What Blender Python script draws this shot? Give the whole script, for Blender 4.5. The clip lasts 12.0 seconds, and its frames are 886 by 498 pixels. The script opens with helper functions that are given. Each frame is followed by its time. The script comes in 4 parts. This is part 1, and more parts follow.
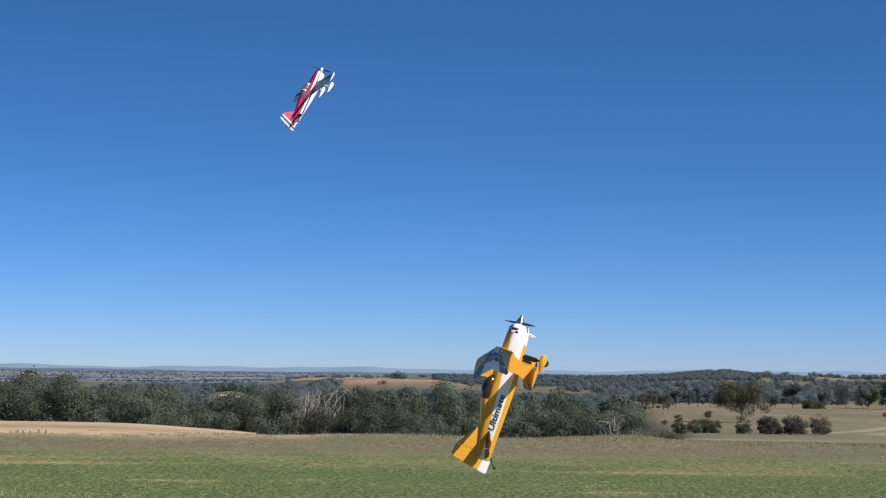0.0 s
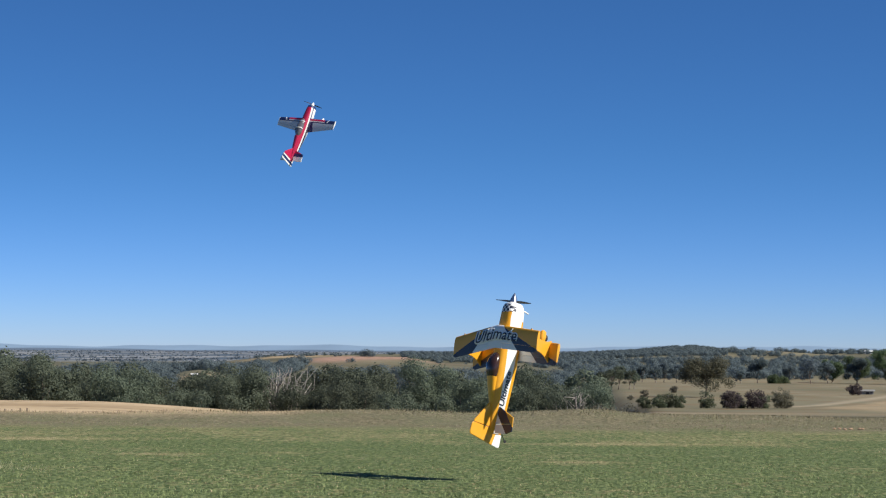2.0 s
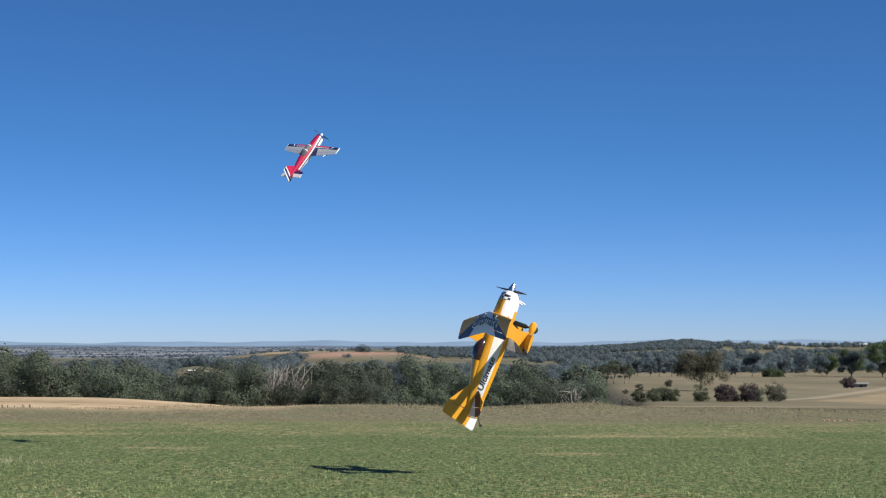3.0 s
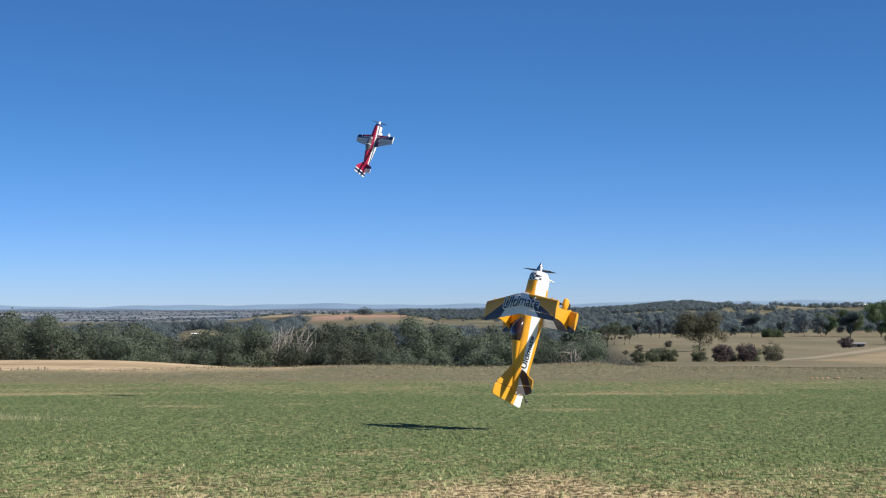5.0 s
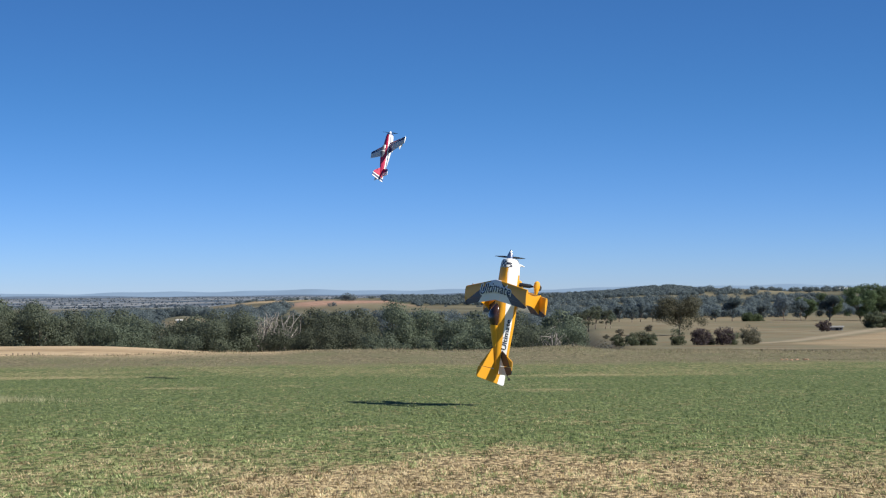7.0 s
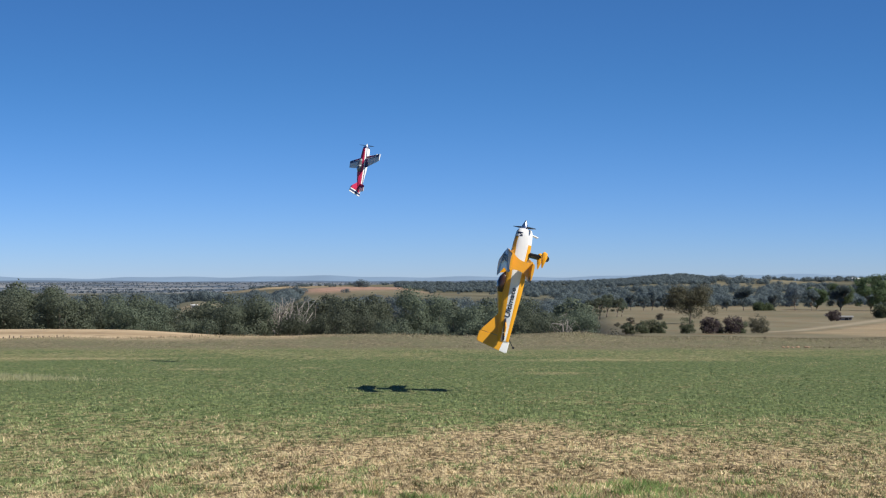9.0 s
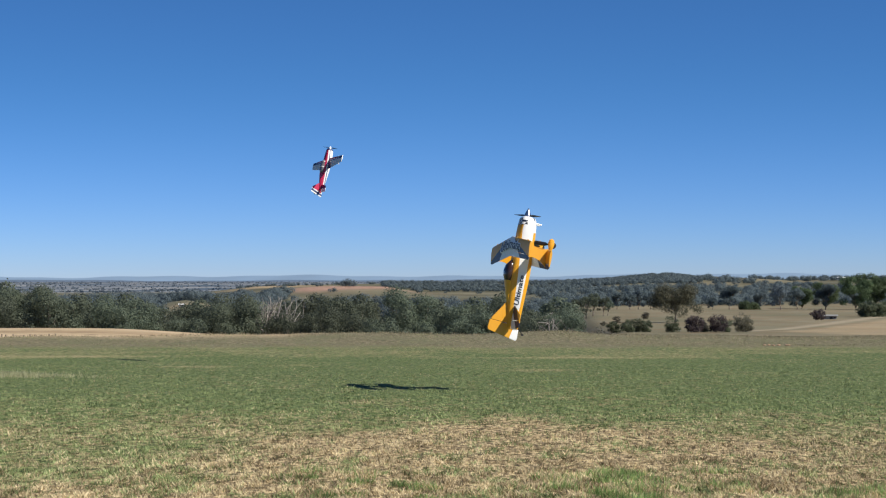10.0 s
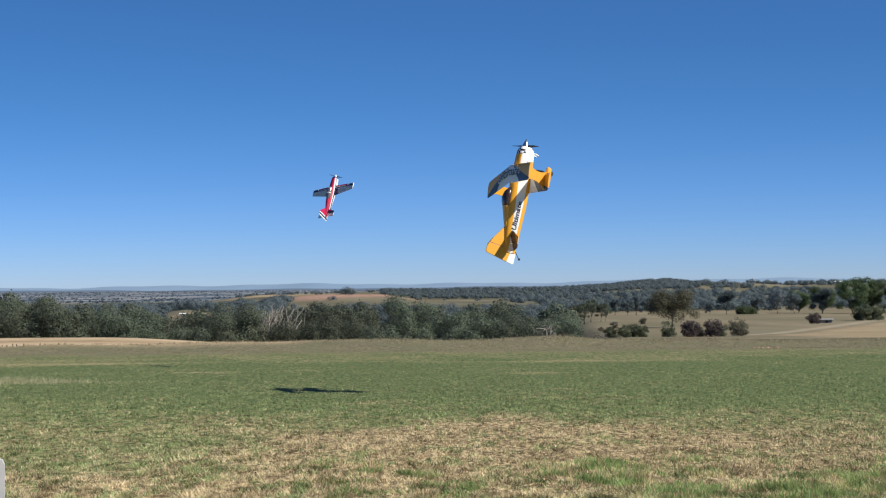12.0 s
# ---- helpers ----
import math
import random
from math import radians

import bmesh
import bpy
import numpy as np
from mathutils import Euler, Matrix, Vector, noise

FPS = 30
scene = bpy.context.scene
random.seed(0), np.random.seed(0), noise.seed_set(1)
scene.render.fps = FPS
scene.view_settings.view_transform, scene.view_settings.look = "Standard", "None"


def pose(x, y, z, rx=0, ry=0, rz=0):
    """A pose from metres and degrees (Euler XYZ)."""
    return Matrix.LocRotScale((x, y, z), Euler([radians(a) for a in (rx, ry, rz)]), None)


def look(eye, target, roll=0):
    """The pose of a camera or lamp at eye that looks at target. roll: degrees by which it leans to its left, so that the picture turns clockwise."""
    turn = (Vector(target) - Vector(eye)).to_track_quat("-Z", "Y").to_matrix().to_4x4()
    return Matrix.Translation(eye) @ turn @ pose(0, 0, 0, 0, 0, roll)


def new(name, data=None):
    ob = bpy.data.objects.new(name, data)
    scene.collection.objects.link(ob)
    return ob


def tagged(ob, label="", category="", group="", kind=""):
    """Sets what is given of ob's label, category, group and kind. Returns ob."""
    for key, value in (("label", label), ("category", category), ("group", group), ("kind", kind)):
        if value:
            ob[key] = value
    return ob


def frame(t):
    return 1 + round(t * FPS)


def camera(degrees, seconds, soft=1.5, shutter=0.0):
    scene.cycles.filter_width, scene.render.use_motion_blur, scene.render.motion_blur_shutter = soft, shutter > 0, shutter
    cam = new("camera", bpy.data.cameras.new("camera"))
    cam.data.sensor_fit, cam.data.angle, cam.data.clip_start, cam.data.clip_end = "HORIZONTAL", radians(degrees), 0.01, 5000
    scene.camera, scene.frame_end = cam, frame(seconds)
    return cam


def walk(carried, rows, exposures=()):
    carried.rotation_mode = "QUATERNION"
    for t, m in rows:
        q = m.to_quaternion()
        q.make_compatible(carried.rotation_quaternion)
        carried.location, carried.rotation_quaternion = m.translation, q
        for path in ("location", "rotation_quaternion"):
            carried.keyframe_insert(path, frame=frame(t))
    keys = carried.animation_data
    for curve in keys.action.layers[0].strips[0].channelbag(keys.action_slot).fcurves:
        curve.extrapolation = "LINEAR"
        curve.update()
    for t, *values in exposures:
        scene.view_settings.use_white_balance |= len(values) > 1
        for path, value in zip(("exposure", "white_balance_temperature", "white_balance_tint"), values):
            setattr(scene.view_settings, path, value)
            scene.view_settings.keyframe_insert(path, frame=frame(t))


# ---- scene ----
cam = camera(25.1, 12.0, soft=1.2)

# camera: seconds, y, yaw, pitch, roll
PATH = [
    (0.0, -0.000, 1.814, 3.590, -0.727),
    (0.5, -0.458, 1.539, 3.441, -0.731),
    (1.0, -0.916, 1.344, 3.307, -0.607),
    (1.5, -1.376, 1.165, 3.146, -0.608),
    (2.0, -1.834, 0.893, 2.949, -0.361),
    (2.5, -2.292, 0.787, 2.850, -0.085),
    (3.0, -2.750, 0.771, 2.810, -0.070),
    (5.0, -4.584, 0.815, 1.725, 0.203),
    (5.5, -5.042, 0.705, 1.657, 0.308),
    (6.0, -5.500, 0.554, 1.618, 0.371),
    (6.5, -5.958, 0.465, 1.519, 0.449),
    (7.0, -6.416, 0.309, 1.307, 0.449),
    (9.0, -8.250, 0.680, 0.937, 0.010),
    (9.5, -8.708, 0.495, 0.960, -0.032),
    (10.0, -9.166, 0.301, 0.915, 0.030),
    (10.5, -9.624, 0.266, 0.888, 0.116),
    (11.0, -10.084, 0.266, 0.824, 0.097),
    (11.5, -10.542, 0.264, 0.829, 0.154),
    (12.0, -11.000, 0.268, 1.126, 0.512),
]
EYE_HEIGHT = 1.8
walk(cam, [(t, pose(0, y, EYE_HEIGHT, 90 + pitch, roll, yaw)) for t, y, yaw, pitch, roll in PATH], exposures=[(t, 0.25 + e, 6500, 10) for t, e in ((0.0, 0.02), (2.0, 0.05), (5.0, 0.14), (6.5, 0.13), (9.0, 0.04), (12.0, 0.02))])

# ---- light: afternoon sun from the right and a clear sky ----
SUN_EL, SUN_AZ = 40.0, -25.0
sun_way = Vector((math.cos(radians(SUN_EL)) * math.cos(radians(SUN_AZ)), math.cos(radians(SUN_EL)) * math.sin(radians(SUN_AZ)), math.sin(radians(SUN_EL))))
world = bpy.data.worlds.new("sky")
scene.world = world
world.use_nodes = True
wn = world.node_tree
sky = wn.nodes.new("ShaderNodeTexSky")
sky.sky_type, sky.sun_disc = "NISHITA", False
sky.sun_elevation, sky.sun_rotation = radians(SUN_EL), math.atan2(sun_way.x, sun_way.y)
sky.altitude, sky.air_density, sky.dust_density, sky.ozone_density = 500, 1.0, 0.0, 6.0
dome = wn.nodes.new("ShaderNodeTexCoord")
rise = wn.nodes.new("ShaderNodeSeparateXYZ")
steep = wn.nodes.new("ShaderNodeMapping")
steep.vector_type = "NORMAL"
steep.inputs["Scale"].default_value = (2.0, 2.0, 1.0)
wn.links.new(dome.outputs["Generated"], steep.inputs["Vector"])
wn.links.new(steep.outputs["Vector"], sky.inputs["Vector"])
wn.links.new(steep.outputs["Vector"], rise.inputs[0])
up = wn.nodes.new("ShaderNodeMapRange")
up.interpolation_type = "SMOOTHSTEP"
up.inputs["From Min"].default_value, up.inputs["From Max"].default_value = -0.02, 0.22
wn.links.new(rise.outputs["Z"], up.inputs["Value"])
tint = wn.nodes.new("ShaderNodeMix")
tint.data_type = "RGBA"
tint.inputs["A"].default_value, tint.inputs["B"].default_value = (0.83, 1.07, 1.72, 1), (0.58, 1.04, 1.46, 1)
wn.links.new(up.outputs["Result"], tint.inputs["Factor"])
clear = wn.nodes.new("ShaderNodeMix")
clear.data_type, clear.blend_type = "RGBA", "MULTIPLY"
clear.inputs["Factor"].default_value = 1.0
wn.links.new(sky.outputs[0], clear.inputs["A"])
high = wn.nodes.new("ShaderNodeMapRange")
high.inputs["From Min"].default_value, high.inputs["From Max"].default_value = 0.42, 0.75
wn.links.new(rise.outputs["Z"], high.inputs["Value"])
zenith = wn.nodes.new("ShaderNodeMix")
zenith.data_type = "RGBA"
zenith.inputs["B"].default_value = (0.86, 1.02, 1.18, 1)
wn.links.new(high.outputs["Result"], zenith.inputs["Factor"])
wn.links.new(tint.outputs["Result"], zenith.inputs["A"])
wn.links.new(zenith.outputs["Result"], clear.inputs["B"])
wn.links.new(clear.outputs["Result"], wn.nodes["Background"].inputs[0])
wn.nodes["Background"].inputs[1].default_value = 0.06
sun = new("sun", bpy.data.lights.new("sun", "SUN"))
sun.data.energy, sun.data.angle, sun.data.color = 5.0, radians(0.53), (1.0, 0.95, 0.86)
sun.matrix_world = look(sun_way * 50, (0, 0, 0))


# ---- materials ----
def material(name, colour, rough=0.6, metal=0.0, vary=0.15, scale=8.0, bump=0.0, bump_scale=60.0, coat=0.0):
    m = bpy.data.materials.new(name)
    m.use_nodes = True
    nt = m.node_tree
    b = nt.nodes["Principled BSDF"]
    b.inputs["Roughness"].default_value, b.inputs["Metallic"].default_value = rough, metal
    b.inputs["Coat Weight"].default_value = coat
    tc = nt.nodes.new("ShaderNodeTexCoord")
    n = nt.nodes.new("ShaderNodeTexNoise")
    n.inputs["Scale"].default_value, n.inputs["Detail"].default_value = scale, 6
    nt.links.new(tc.outputs["Object"], n.inputs["Vector"])
    mix = nt.nodes.new("ShaderNodeMix")
    mix.data_type = "RGBA"
    mix.inputs["A"].default_value = (*[c * (1 - vary) for c in colour], 1)
    mix.inputs["B"].default_value = (*[min(1, c * (1 + vary)) for c in colour], 1)
    nt.links.new(n.outputs["Fac"], mix.inputs["Factor"])
    nt.links.new(mix.outputs["Result"], b.inputs["Base Color"])
    if bump:
        n2 = nt.nodes.new("ShaderNodeTexNoise")
        n2.inputs["Scale"].default_value = bump_scale
        nt.links.new(tc.outputs["Object"], n2.inputs["Vector"])
        bp = nt.nodes.new("ShaderNodeBump")
        bp.inputs["Strength"].default_value, bp.inputs["Distance"].default_value = bump, 0.02
        nt.links.new(n2.outputs["Fac"], bp.inputs["Height"])
        nt.links.new(bp.outputs["Normal"], b.inputs["Normal"])
    return m


class Paint:
    """A painted covering film: a base colour with further colours laid over it where a mask of the object's own coordinates is 1."""

    def __init__(self, name, base, rough=0.45, coat=0.08):
        self.m = bpy.data.materials.new(name)
        self.m.use_nodes = True
        self.nt = self.m.node_tree
        self.b = self.nt.nodes["Principled BSDF"]
        self.b.inputs["Roughness"].default_value = rough
        self.b.inputs["Coat Weight"].default_value = coat
        tc = self.nt.nodes.new("ShaderNodeTexCoord")
        sep = self.nt.nodes.new("ShaderNodeSeparateXYZ")
        self.nt.links.new(tc.outputs["Object"], sep.inputs[0])
        self.x, self.y, self.z = sep.outputs
        self.u = self.op("ABSOLUTE", self.x)
        n = self.nt.nodes.new("ShaderNodeTexNoise")
        n.inputs["Scale"].default_value, n.inputs["Detail"].default_value = 14, 5
        self.nt.links.new(tc.outputs["Object"], n.inputs["Vector"])
        self.grime = n.outputs["Fac"]
        self.colour = None
        self.set(base)

    def op(self, kind, a, b=0.0):
        n = self.nt.nodes.new("ShaderNodeMath")
        n.operation = kind
        for s, v in zip(n.inputs, (a, b)):
            if isinstance(v, (int, float)):
                s.default_value = v
            else:
                self.nt.links.new(v, s)
        return n.outputs[0]

    def line(self, terms, const=0.0):
        out = const
        for s, k in terms:
            out = self.op("ADD", self.op("MULTIPLY", s, k), out)
        return out

    def above(self, a, b):
        return self.op("GREATER_THAN", a, b)

    def both(self, *masks):
        out = masks[0]
        for m in masks[1:]:
            out = self.op("MULTIPLY", out, m)
        return out

    def either(self, a, b):
        return self.op("MAXIMUM", a, b)

    def set(self, c, mask=None):
        mix = self.nt.nodes.new("ShaderNodeMix")
        mix.data_type = "RGBA"
        if mask is None:
            mix.inputs["A"].default_value = (*[v * 0.9 for v in c], 1)
            mix.inputs["B"].default_value = (*c, 1)
            self.nt.links.new(self.grime, mix.inputs["Factor"])
        else:
            self.nt.links.new(self.colour, mix.inputs["A"])
            mix.inputs["B"].default_value = (*c, 1)
            self.nt.links.new(mask, mix.inputs["Factor"])
        self.colour = mix.outputs["Result"]

    def done(self):
        self.nt.links.new(self.colour, self.b.inputs["Base Color"])
        return self.m


YELLOW, WHITE, NAVY, RED, BLUE, GREY = (0.84, 0.385, 0.017), (0.82, 0.82, 0.80), (0.012, 0.016, 0.04), (0.50, 0.014, 0.07), (0.015, 0.03, 0.12), (0.62, 0.63, 0.66)

m_black = material("black_carbon", (0.015, 0.015, 0.018), 0.35, vary=0.3)
m_rubber = material("rubber", (0.02, 0.02, 0.02), 0.8, vary=0.3)
m_yellow = material("yellow_film", YELLOW, 0.35, vary=0.06, scale=12, coat=0.3)
m_white = material("white_film", WHITE, 0.35, vary=0.05, scale=12, coat=0.3)
m_red = material("red_film", RED, 0.35, vary=0.08, scale=12, coat=0.3)
m_navy = material("navy_lettering", NAVY, 0.4, vary=0.2)
m_steel = material("polished_metal", (0.7, 0.7, 0.72), 0.25, 1.0, vary=0.1)
m_smoke = material("smoked_canopy", (0.045, 0.022, 0.018), 0.22, vary=0.2, coat=0.25)
m_tinted = material("tinted_clear_canopy", (0.15, 0.14, 0.155), 0.16, vary=0.45, scale=26, coat=0.5)
m_bark = material("eucalypt_bark", (0.20, 0.16, 0.13), 0.9, vary=0.4, scale=4, bump=0.5, bump_scale=20)
m_pale_bark = material("bleached_dead_wood", (0.30, 0.27, 0.24), 0.9, vary=0.3, scale=5, bump=0.4, bump_scale=20)
m_post = material("weathered_post", (0.16, 0.13, 0.10), 0.9, vary=0.4, scale=9)


def leafy(name, a, b, rough=0.6, gloss=0.25):
    m = bpy.data.materials.new(name)
    m.use_nodes = True
    nt = m.node_tree
    bs = nt.nodes["Principled BSDF"]
    bs.inputs["Roughness"].default_value = rough
    bs.inputs["Specular IOR Level"].default_value = gloss
    g = nt.nodes.new("ShaderNodeNewGeometry")
    oi = nt.nodes.new("ShaderNodeObjectInfo")
    mix = nt.nodes.new("ShaderNodeMix")
    mix.data_type = "RGBA"
    mix.inputs["A"].default_value, mix.inputs["B"].default_value = (*a, 1), (*b, 1)
    nt.links.new(g.outputs["Random Per Island"], mix.inputs["Factor"])
    hsv = nt.nodes.new("ShaderNodeHueSaturation")
    mr = nt.nodes.new("ShaderNodeMapRange")
    mr.inputs["To Min"].default_value, mr.inputs["To Max"].default_value = 0.72, 1.28
    nt.links.new(oi.outputs["Random"], mr.inputs["Value"])
    nt.links.new(mr.outputs["Result"], hsv.inputs["Value"])
    mh = nt.nodes.new("ShaderNodeMapRange")
    mh.inputs["To Min"].default_value, mh.inputs["To Max"].default_value = 0.475, 0.515
    nt.links.new(oi.outputs["Random"], mh.inputs["Value"])
    nt.links.new(mh.outputs["Result"], hsv.inputs["Hue"])
    nt.links.new(mix.outputs["Result"], hsv.inputs["Color"])
    nt.links.new(hsv.outputs["Color"], bs.inputs["Base Color"])
    thin = nt.nodes.new("ShaderNodeBsdfTranslucent")
    nt.links.new(hsv.outputs["Color"], thin.inputs["Color"])
    both = nt.nodes.new("ShaderNodeMixShader")
    both.inputs[0].default_value = 0.48
    nt.links.new(bs.outputs[0], both.inputs[1])
    nt.links.new(thin.outputs[0], both.inputs[2])
    nt.links.new(both.outputs[0], nt.nodes["Material Output"].inputs["Surface"])
    return m


m_leaf = leafy("eucalypt_leaves", (0.104, 0.128, 0.088), (0.158, 0.183, 0.130), gloss=0.12)
# Distance haze is mixed into this leaf colour, bluer and paler than m_leaf.
m_leaf_far = leafy("haze_tinted_leaves", (0.132, 0.168, 0.180), (0.168, 0.204, 0.212), 0.9, 0.05)
m_leaf_red = leafy("reddish_leaves", (0.125, 0.12, 0.09), (0.195, 0.178, 0.135))
m_leaf_dark = leafy("dark_shrub_leaves", (0.092, 0.118, 0.070), (0.155, 0.178, 0.110))
m_leaf_green = leafy("bright_tree_leaves", (0.078, 0.118, 0.058), (0.128, 0.175, 0.09))
# Clumps on the plain: the blue-grey of haze is part of the base colour.
m_leaf_plain = leafy("haze_tinted_plain_woods", (0.115, 0.145, 0.165), (0.155, 0.185, 0.20), 0.9, 0.0)
m_leaf_lone = leafy("grey_brown_leaves", (0.075, 0.074, 0.05), (0.125, 0.118, 0.08))
m_leaf_plum = leafy("plum_shrub_leaves", (0.060, 0.047, 0.050), (0.135, 0.108, 0.105))
m_leaf_grey = leafy("grey_shrub_leaves", (0.09, 0.085, 0.06), (0.19, 0.18, 0.13))


# ---- mesh helpers ----
def mesh_of(name, verts, faces, mat, smooth=False):
    me = bpy.data.meshes.new(name)
    me.from_pydata(verts, [], faces)
    me.materials.append(mat)
    if smooth:
        me.polygons.foreach_set("use_smooth", [True] * len(me.polygons))
    me.update()
    return me


def part(name, me, parent, label=""):
    ob = new(name, me)
    ob.parent = parent
    if label:
        ob["label"] = label
    return ob


def loft(rings, cap=True):
    n = len(rings[0])
    verts = [tuple(p) for r in rings for p in r]
    faces = []
    for i in range(len(rings) - 1):
        for j in range(n):
            k = (j + 1) % n
            faces.append((i * n + j, i * n + k, (i + 1) * n + k, (i + 1) * n + j))
    if cap:
        faces.append(tuple(range(n))[::-1])
        faces.append(tuple(range((len(rings) - 1) * n, len(rings) * n)))
    return verts, faces


def recalc(me):
    bm = bmesh.new()
    bm.from_mesh(me)
    bmesh.ops.recalc_face_normals(bm, faces=bm.faces)
    bm.to_mesh(me)
    bm.free()
    return me


def split_edges(me, deg=35):
    """Smooth shading with sharp folds kept."""
    me.polygons.foreach_set("use_smooth", [True] * len(me.polygons))
    bm = bmesh.new()
    bm.from_mesh(me)
    sharp = [e for e in bm.edges if len(e.link_faces) == 2 and e.calc_face_angle(0) > radians(deg)]
    bmesh.ops.split_edges(bm, edges=sharp)
    bm.to_mesh(me)
    bm.free()
    return me


def body(name, sections, mat, power=3.0, count=28):
    """A hull along y. Sections: y, half width, bottom, top."""
    rings = []
    for y, hw, zb, zt in sections:
        ring = []
        for i in range(count):
            a = 2 * math.pi * i / count
            c, s = math.cos(a), math.sin(a)
            x = hw * math.copysign(abs(c) ** (2 / power), c)
            z = (zb + zt) / 2 + (zt - zb) / 2 * math.copysign(abs(s) ** (2 / power), s)
            ring.append((x, y, z))
        rings.append(ring)
    return split_edges(recalc(mesh_of(name, *loft(rings), mat)))


def foil(c0, c1, chord, thick, n=9):
    """Points round a wing section from chord share c0 to c1: (distance behind the leading edge, height)."""
    def half(t):
        return thick * chord * 5 * (0.2969 * math.sqrt(t) - 0.126 * t - 0.3516 * t * t + 0.2843 * t ** 3 - 0.1015 * t ** 4) + 0.0015
    ts = [c0 + (c1 - c0) * (0.5 - 0.5 * math.cos(math.pi * i / (n - 1))) for i in range(n)]
    return [(t * chord, half(t)) for t in ts] + [(t * chord, -half(t)) for t in reversed(ts)]


def wing_piece(name, stations, c0, c1, thick, mat):
    """Stations: x, leading edge y, chord, z."""
    rings = [[(x, le - d, z + h) for d, h in foil(c0, c1, ch, thick)] for x, le, ch, z in stations]
    return split_edges(recalc(mesh_of(name, *loft(rings), mat)), 50)


def plate(name, outline, x0, half, mat, axis=0):
    """A thin plate with rounded rim; the outline lies in (y, z) for axis 0 and in (x, y) for axis 2."""
    cx = sum(p[0] for p in outline) / len(outline)
    cy = sum(p[1] for p in outline) / len(outline)
    rings = []
    for off, shrink in ((-half, 0.965), (-half * 0.5, 1.0), (half * 0.5, 1.0), (half, 0.965)):
        ring = []
        for p in outline:
            a, b = cx + (p[0] - cx) * shrink, cy + (p[1] - cy) * shrink
            ring.append((x0 + off, a, b) if axis == 0 else (a, b, x0 + off))
        rings.append(ring)
    return recalc(mesh_of(name, *loft(rings), mat))


def turned(name, profile, mat, count=24):
    """A body of revolution about y. Profile: y, radius."""
    rings = [[(r * math.cos(2 * math.pi * i / count), y, r * math.sin(2 * math.pi * i / count)) for i in range(count)] for y, r in profile]
    return split_edges(recalc(mesh_of(name, *loft(rings), mat)))


def tube(name, points, radii, mat, count=8):
    return split_edges(recalc(mesh_of(name, *tube_geo(points, radii, count), mat)), 60)


def tube_geo(points, radii, count=8):
    rings = []
    pts = [Vector(p) for p in points]
    for i, p in enumerate(pts):
        way = (pts[min(i + 1, len(pts) - 1)] - pts[max(i - 1, 0)]).normalized()
        side = way.orthogonal().normalized()
        up = way.cross(side)
        rings.append([tuple(p + radii[i] * (side * math.cos(2 * math.pi * k / count) + up * math.sin(2 * math.pi * k / count))) for k in range(count)])
    return loft(rings)


def lettering(name, words, size, place, mat, shear=0.2, bold=0.0):
    """Words as a thin mesh; place(u, v, d) gives the point of the surface under (u, v), d proud of it."""
    cu = bpy.data.curves.new(name, "FONT")
    cu.body, cu.size, cu.shear, cu.offset = words, size, shear, bold
    cu.align_x, cu.align_y, cu.resolution_u = "CENTER", "CENTER", 3
    ob = bpy.data.objects.new(name, cu)
    scene.collection.objects.link(ob)
    dg = bpy.context.evaluated_depsgraph_get()
    me = bpy.data.meshes.new_from_object(ob.evaluated_get(dg))
    bpy.data.objects.remove(ob)
    bpy.data.curves.remove(cu)
    bm = bmesh.new()
    bm.from_mesh(me)
    bmesh.ops.triangulate(bm, faces=bm.faces)
    for _ in range(2):
        bmesh.ops.subdivide_edges(bm, edges=[e for e in bm.edges if e.calc_length() > size * 0.25], cuts=1)
        bmesh.ops.triangulate(bm, faces=bm.faces)
    ext = bmesh.ops.extrude_face_region(bm, geom=bm.faces)
    top = {g for g in ext["geom"] if isinstance(g, bmesh.types.BMVert)}
    for v in bm.verts:
        v.co = place(v.co.x, v.co.y, 0.006 if v in top else 0.002)
    bm.to_mesh(me)
    bm.free()
    me.materials.clear()
    me.materials.append(mat)
    return me


# ---- terrain ----
def smooth(a, b, v):
    t = np.clip((v - a) / (b - a), 0, 1)
    return t * t * (3 - 2 * t)


def wave(x, y, k, seed=0.0):
    return (np.sin(x * k + seed) * np.cos(y * k * 1.3 + seed * 2.1) + 0.5 * np.sin(x * k * 2.3 + y * k * 1.7 + seed * 3.3)) / 1.5


def patchy(x, y, cell, seed=0):
    """Smooth noise from 0 to 1 with patches of that size."""
    table = np.random.default_rng(900 + seed).random((256, 256))
    u, v = x / cell, y / cell
    i, j = np.floor(u).astype(int), np.floor(v).astype(int)
    fu, fv = u - i, v - j
    fu, fv = fu * fu * (3 - 2 * fu), fv * fv * (3 - 2 * fv)
    i0, i1, j0, j1 = i % 256, (i + 1) % 256, j % 256, (j + 1) % 256
    return (table[i0, j0] * (1 - fu) + table[i1, j0] * fu) * (1 - fv) + (table[i0, j1] * (1 - fu) + table[i1, j1] * fu) * fv


def bump_at(x, y, cx, cy, rx, ry):
    return np.exp(-((x - cx) / rx) ** 2 - ((y - cy) / ry) ** 2)


